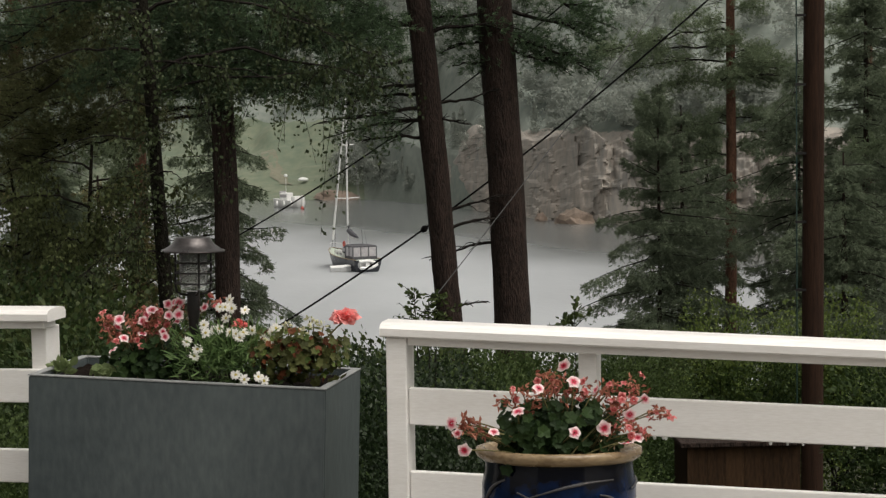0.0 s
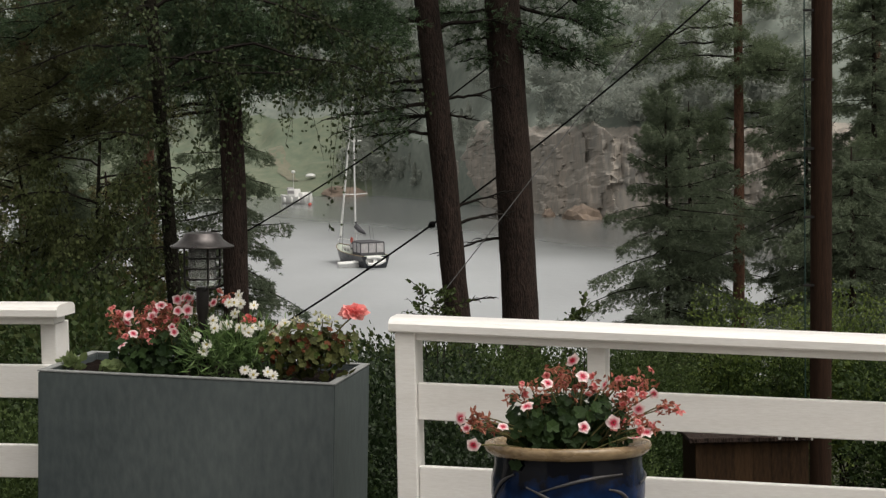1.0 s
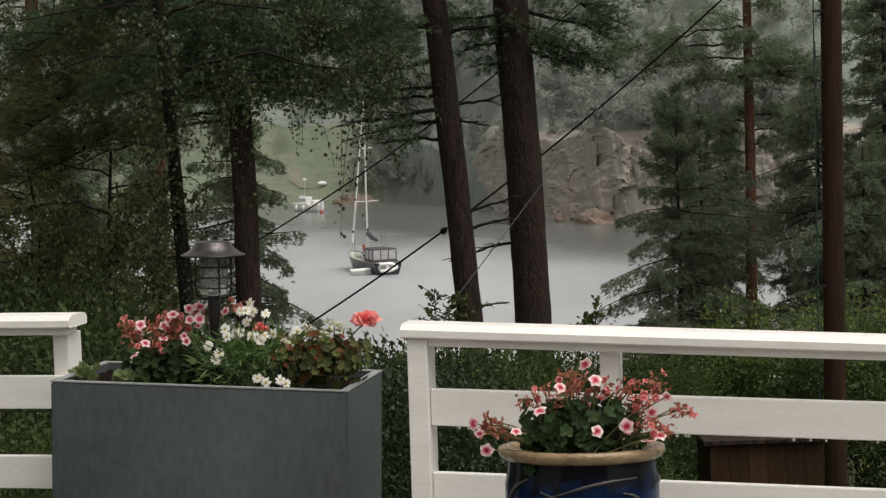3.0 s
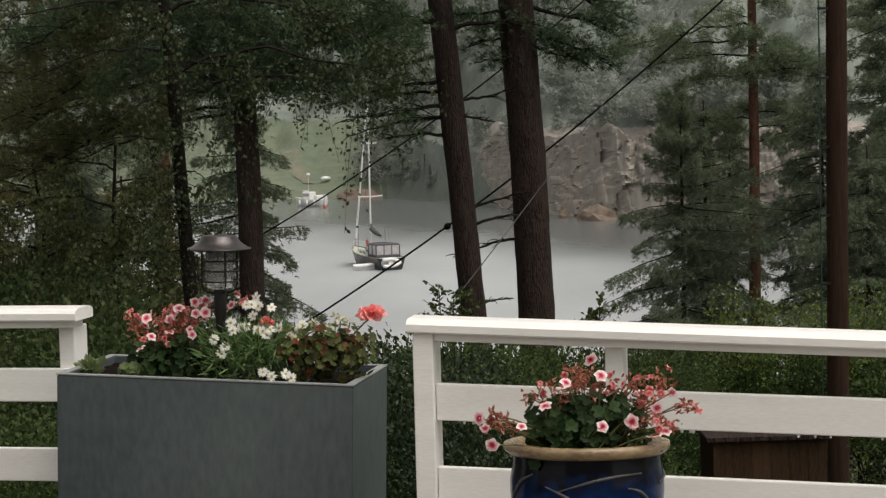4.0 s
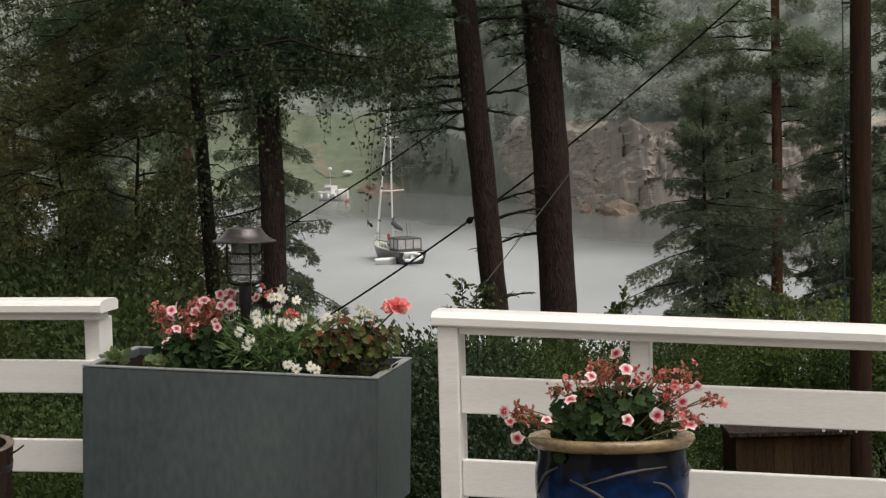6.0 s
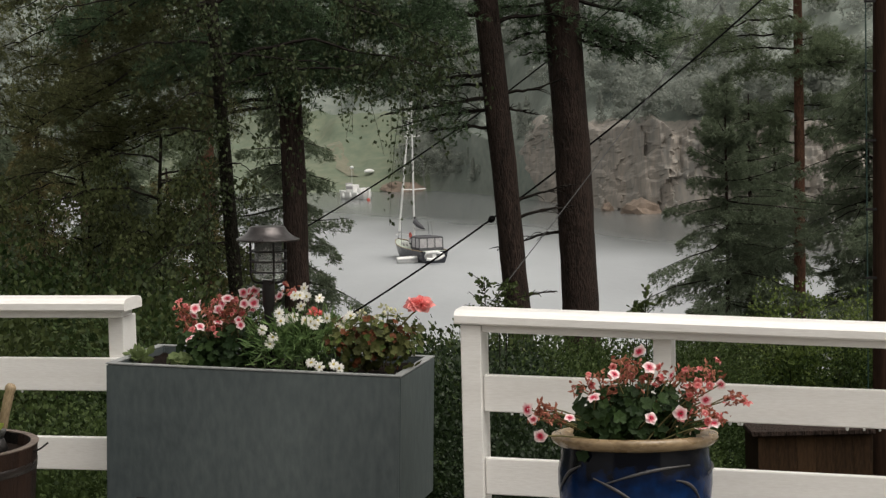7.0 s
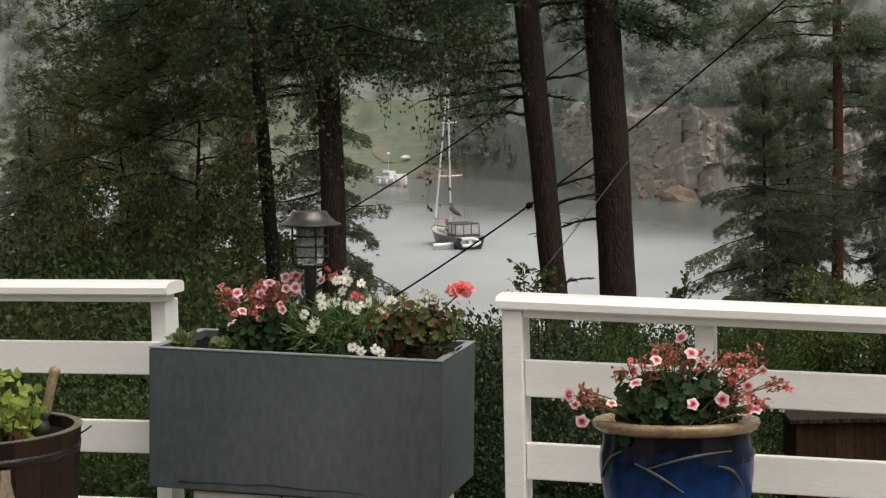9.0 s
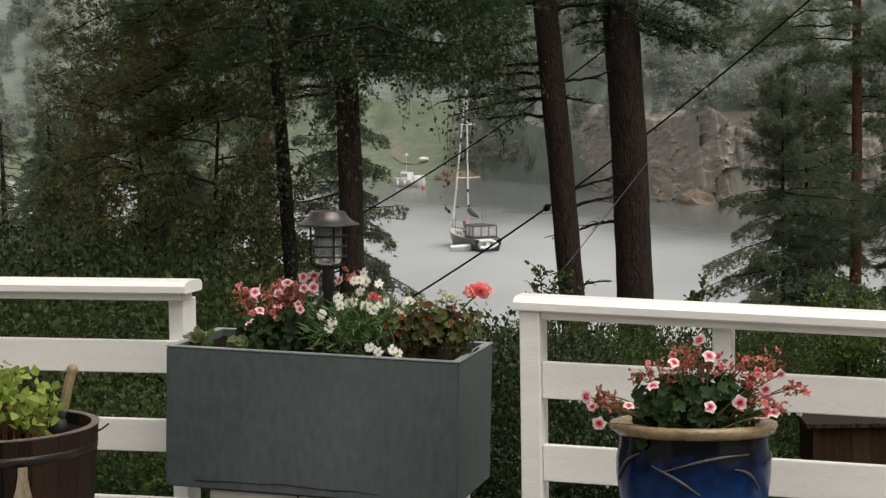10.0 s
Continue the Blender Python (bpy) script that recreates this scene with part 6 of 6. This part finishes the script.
def sailing_boat():
    ob = thing("sailing_boat", pose(0.62, 141.0, WATER_Z, 0, 0, 110) @ Matrix.Diagonal((0.83, 0.83, 0.83, 1)), "dark-hulled sailing boat with bare mast and cockpit tent, moored", "boat", "boats on the water")
    Lh = 9.2
    bm, u, half, rail = hull_shape(Lh, 3.0, 1.55, 1.05, 0.4)
    part("hull", bm, M["hull"], ob, "dark blue hull", smooth=True)
    part("deck", deck_shape(Lh, u, half, rail), M["boat_deck"], ob, "pale greenish deck")
    part("rail", join([tube(np.stack([(u - 0.5) * Lh + 0.05 * Lh * u**3, q * half, rail + 0.02], -1), 0.035, 6) for q in (-1, 1)]), M["handle_wood"], ob, "wooden toe rail")
    bm = box(-0.6, 2.6, -0.85, 0.85, 1.0, 1.62, 0.14, 3)
    for v in bm.verts:
        if v.co.x > 1.5:
            v.co.y *= 0.7
            v.co.z -= 0.12 if v.co.z > 1.3 else 0
    cab = part("cabin", bm, M["boat_white"], ob, "low white cabin")
    for q in (-1, 1):
        for x in (-0.1, 0.75):
            part("window", box(x, x + 0.55, q * 0.853 - 0.012, q * 0.853 + 0.012, 1.2, 1.4, 0.005, 1), M["window"], cab)
    # sprayhood and cockpit tent
    tent = part("cockpit_tent", box(-3.6, -1.7, -1.12, 1.12, 2.1, 2.22, 0.06, 2), M["canvas"], ob, "dark canvas cockpit tent with clear windows")
    for x in (-3.6, -2.66, -1.72):
        for q in (-1, 1):
            part("tent_post", tube([(x, q * 1.1, 1.0), (x, q * 1.08, 2.14)], 0.055, 6), M["canvas"], tent)
    for y in (-1.08, -0.36, 0.36, 1.08):
        part("tent_post", tube([(-3.62, y, 1.0), (-3.62, y, 2.14)], 0.05, 6), M["canvas"], tent)
    part("tent_skirt", box(-3.68, -1.66, -1.14, 1.14, 1.0, 1.28, 0.04, 1), M["canvas"], tent)
    for q in (-1, 1):
        part("window", box(-3.55, -1.75, q * 1.08 - 0.008, q * 1.08 + 0.008, 1.3, 2.1), M["window"], tent)
    part("window", box(-3.63, -3.615, -1.05, 1.05, 1.3, 2.1), M["window"], tent)
    bm = box(-1.6, -0.45, -1.0, 1.0, 1.4, 2.25, 0.22, 3)
    for v in bm.verts:
        if v.co.x > -0.9 and v.co.z > 1.8:
            v.co.z -= 0.25
    hood = part("sprayhood", bm, M["canvas"], ob, "dark canvas sprayhood")
    for q in (-1, 1):
        part("window", box(-1.4, -0.75, q * 1.003 - 0.01, q * 1.003 + 0.01, 1.6, 1.95, 0.02, 1), M["window"], hood)
    part("mast", tube([(0.55, 0, 1.5), (0.52, 0, 8.4), (0.45, 0, 15.3)], [0.085, 0.08, 0.06], 10), M["mast"], ob, "tall pale alloy mast", smooth=True)
    for z, w in ((6.2, 1.15), (10.9, 0.75)):
        part("spreader", tube([(0.5, -w, z + 0.05), (0.5, 0, z), (0.5, w, z + 0.05)], 0.04, 6), M["mast"], ob)
    part("furled_sail", tube([(0.5, 0, 15.0), (2.6, 0, 8.3), (4.5, 0, 2.3)], [0.04, 0.085, 0.11], 8), M["boat_white"], ob, "furled white foresail")
    part("forestay", tube([(4.5, 0, 2.3), (4.85, 0, 1.5)], 0.02, 5), M["thin_wire"], ob)
    part("backstay", tube([(0.45, 0, 15.2), (-4.5, 0, 1.2)], 0.012, 4), M["thin_wire"], ob)
    for q in (-1, 1):
        for z, w in ((6.2, 1.15), (10.9, 0.75)):
            part("shroud", tube([(0.5, 0, min(15.1, z + 4.6)), (0.5, q * w, z + 0.05), (0.3, q * 1.35, 1.25)], 0.012, 4), M["thin_wire"], ob)
    part("boom", tube([(0.45, 0, 2.75), (-2.0, 0, 2.72)], 0.07, 8), M["mast"], ob)
    part("furled_mainsail", tube([(0.4, 0.0, 3.75), (0.25, 0, 3.35), (-0.5, 0, 3.1), (-1.4, 0, 2.95), (-2.0, 0, 2.85)], [0.14, 0.24, 0.22, 0.16, 0.06], 10), M["canvas"], ob, "dark sail bundled on the boom", smooth=True)
    part("life_ring", lathe([(0.16, -0.05), (0.26, -0.05), (0.3, 0), (0.26, 0.05), (0.16, 0.05), (0.13, 0), (0.16, -0.05)], 20), M["red"], ob, "red life ring", at=pose(0.9, 0.25, 2.1, 90, 0, 0))
    for q in (-1, 1):
        for x in (3.2, 2.2, 1.2, -0.2):
            part("stanchion", tube([(x, q * np.interp(x / Lh + 0.5, u, half) * 0.95, 1.15), (x, q * np.interp(x / Lh + 0.5, u, half) * 0.95, 1.85)], 0.015, 4), M["mast"], ob)
    part("pulpit", tube(bezier((3.6, -0.55, 1.95), (4.9, -0.3, 2.05), (4.9, 0.3, 2.05), (3.6, 0.55, 1.95), 12), 0.025, 5), M["mast"], ob)


sailing_boat()


def tender(m, length, label):
    ob = thing("dinghy", m, label, "dinghy", "boats on the water")
    bm, u, half, rail = hull_shape(length, length * 0.42, 0.42, 0.32, 0.08, 0.85, 14)
    part("hull", bm, M["boat_white"], ob, smooth=True)
    part("tube", join([tube(np.stack([(u - 0.5) * length + 0.05 * length * u**3, q * half, rail], -1), 0.11, 8) for q in (-1, 1)]), M["boat_white"], ob, smooth=True)
    part("thwart", box(-0.15, 0.15, -length * 0.18, length * 0.18, 0.2, 0.26, 0.01, 1), M["boat_white"], ob)


tender(pose(-0.1, 138.2, WATER_Z, 0, 0, 8), 1.5, "white inflatable dinghy tied alongside the sailing boat")
tender(pose(1.75, 136.6, WATER_Z + 0.55, 75, 0, 18), 1.25, "white dinghy hanging across the boat's stern")


def float_shape(sx, sy, sz):
    V, F = lathe([(0.001, 0), (0.7, 0.05), (0.98, 0.3), (0.9, 0.65), (0.5, 0.92), (0.001, 1)], 20)
    return V * [sx, sy, sz], F


def motor_boat():
    ob = thing("motor_boat", pose(-6.4, 231, WATER_Z, 0, 0, 140) @ Matrix.Diagonal((0.95, 0.95, 1.25, 1)), "small white motor boat with a windscreen by the shore", "boat", "boats on the water")
    bm, u, half, rail = hull_shape(4.6, 1.8, 0.85, 0.65, 0.15, 0.9, 16)
    part("hull", bm, M["boat_white"], ob, smooth=True)
    part("deck", deck_shape(4.6, u, half, rail), M["boat_white"], ob)
    part("cabin", box(-0.4, 0.9, -0.6, 0.6, 0.6, 1.4, 0.12, 2), M["boat_white"], ob)
    part("window", box(-0.3, 0.8, -0.615, 0.615, 0.95, 1.25, 0.02, 1), M["window"], ob)
    part("outboard", box(-2.65, -2.25, -0.2, 0.2, 0.1, 1.15, 0.08, 2), M["boat_white"], ob)
    part("windscreen", box(0.75, 1.0, -0.55, 0.55, 1.2, 1.55, 0.05, 1), M["window"], ob)
    part("seat", box(-1.7, -1.0, -0.65, 0.65, 0.55, 1.1, 0.12, 2), M["boat_white"], ob)
    for x in (-1.4, -0.2, 1.0):
        for q in (-1, 1):
            part("fender", float_shape(0.17, 0.17, 0.55), M["boat_white"], ob, smooth=True, at=pose(x, q * 0.98, 0.12))
    part("flagpole", tube([(0.3, 0, 1.4), (0.3, 0, 3.0)], 0.025, 5), M["mast"], ob)
    part("radar_dome", float_shape(0.3, 0.22, 0.3), M["boat_white"], ob, "white dome on the pole", smooth=True, at=pose(0.3, 0, 2.9))


motor_boat()


def float_thing(name, m, sx, sy, sz, material, label, category):
    ob = part(name, float_shape(sx, sy, sz), material, smooth=True)
    ob.matrix_world = m
    return tagged(ob, label, category)


float_thing("buoy", pose(-4.6, 226, WATER_Z - 0.1), 0.22, 0.22, 0.42, M["red"], "faded red mooring buoy in the water", "buoy")
float_thing("overturned_dinghy", pose(-5.0, 254.5, WATER_Z + 2.2, 0, 0, 20), 0.75, 0.4, 0.55, M["boat_white"], "small white dinghy lying upside down on the bank", "dinghy")
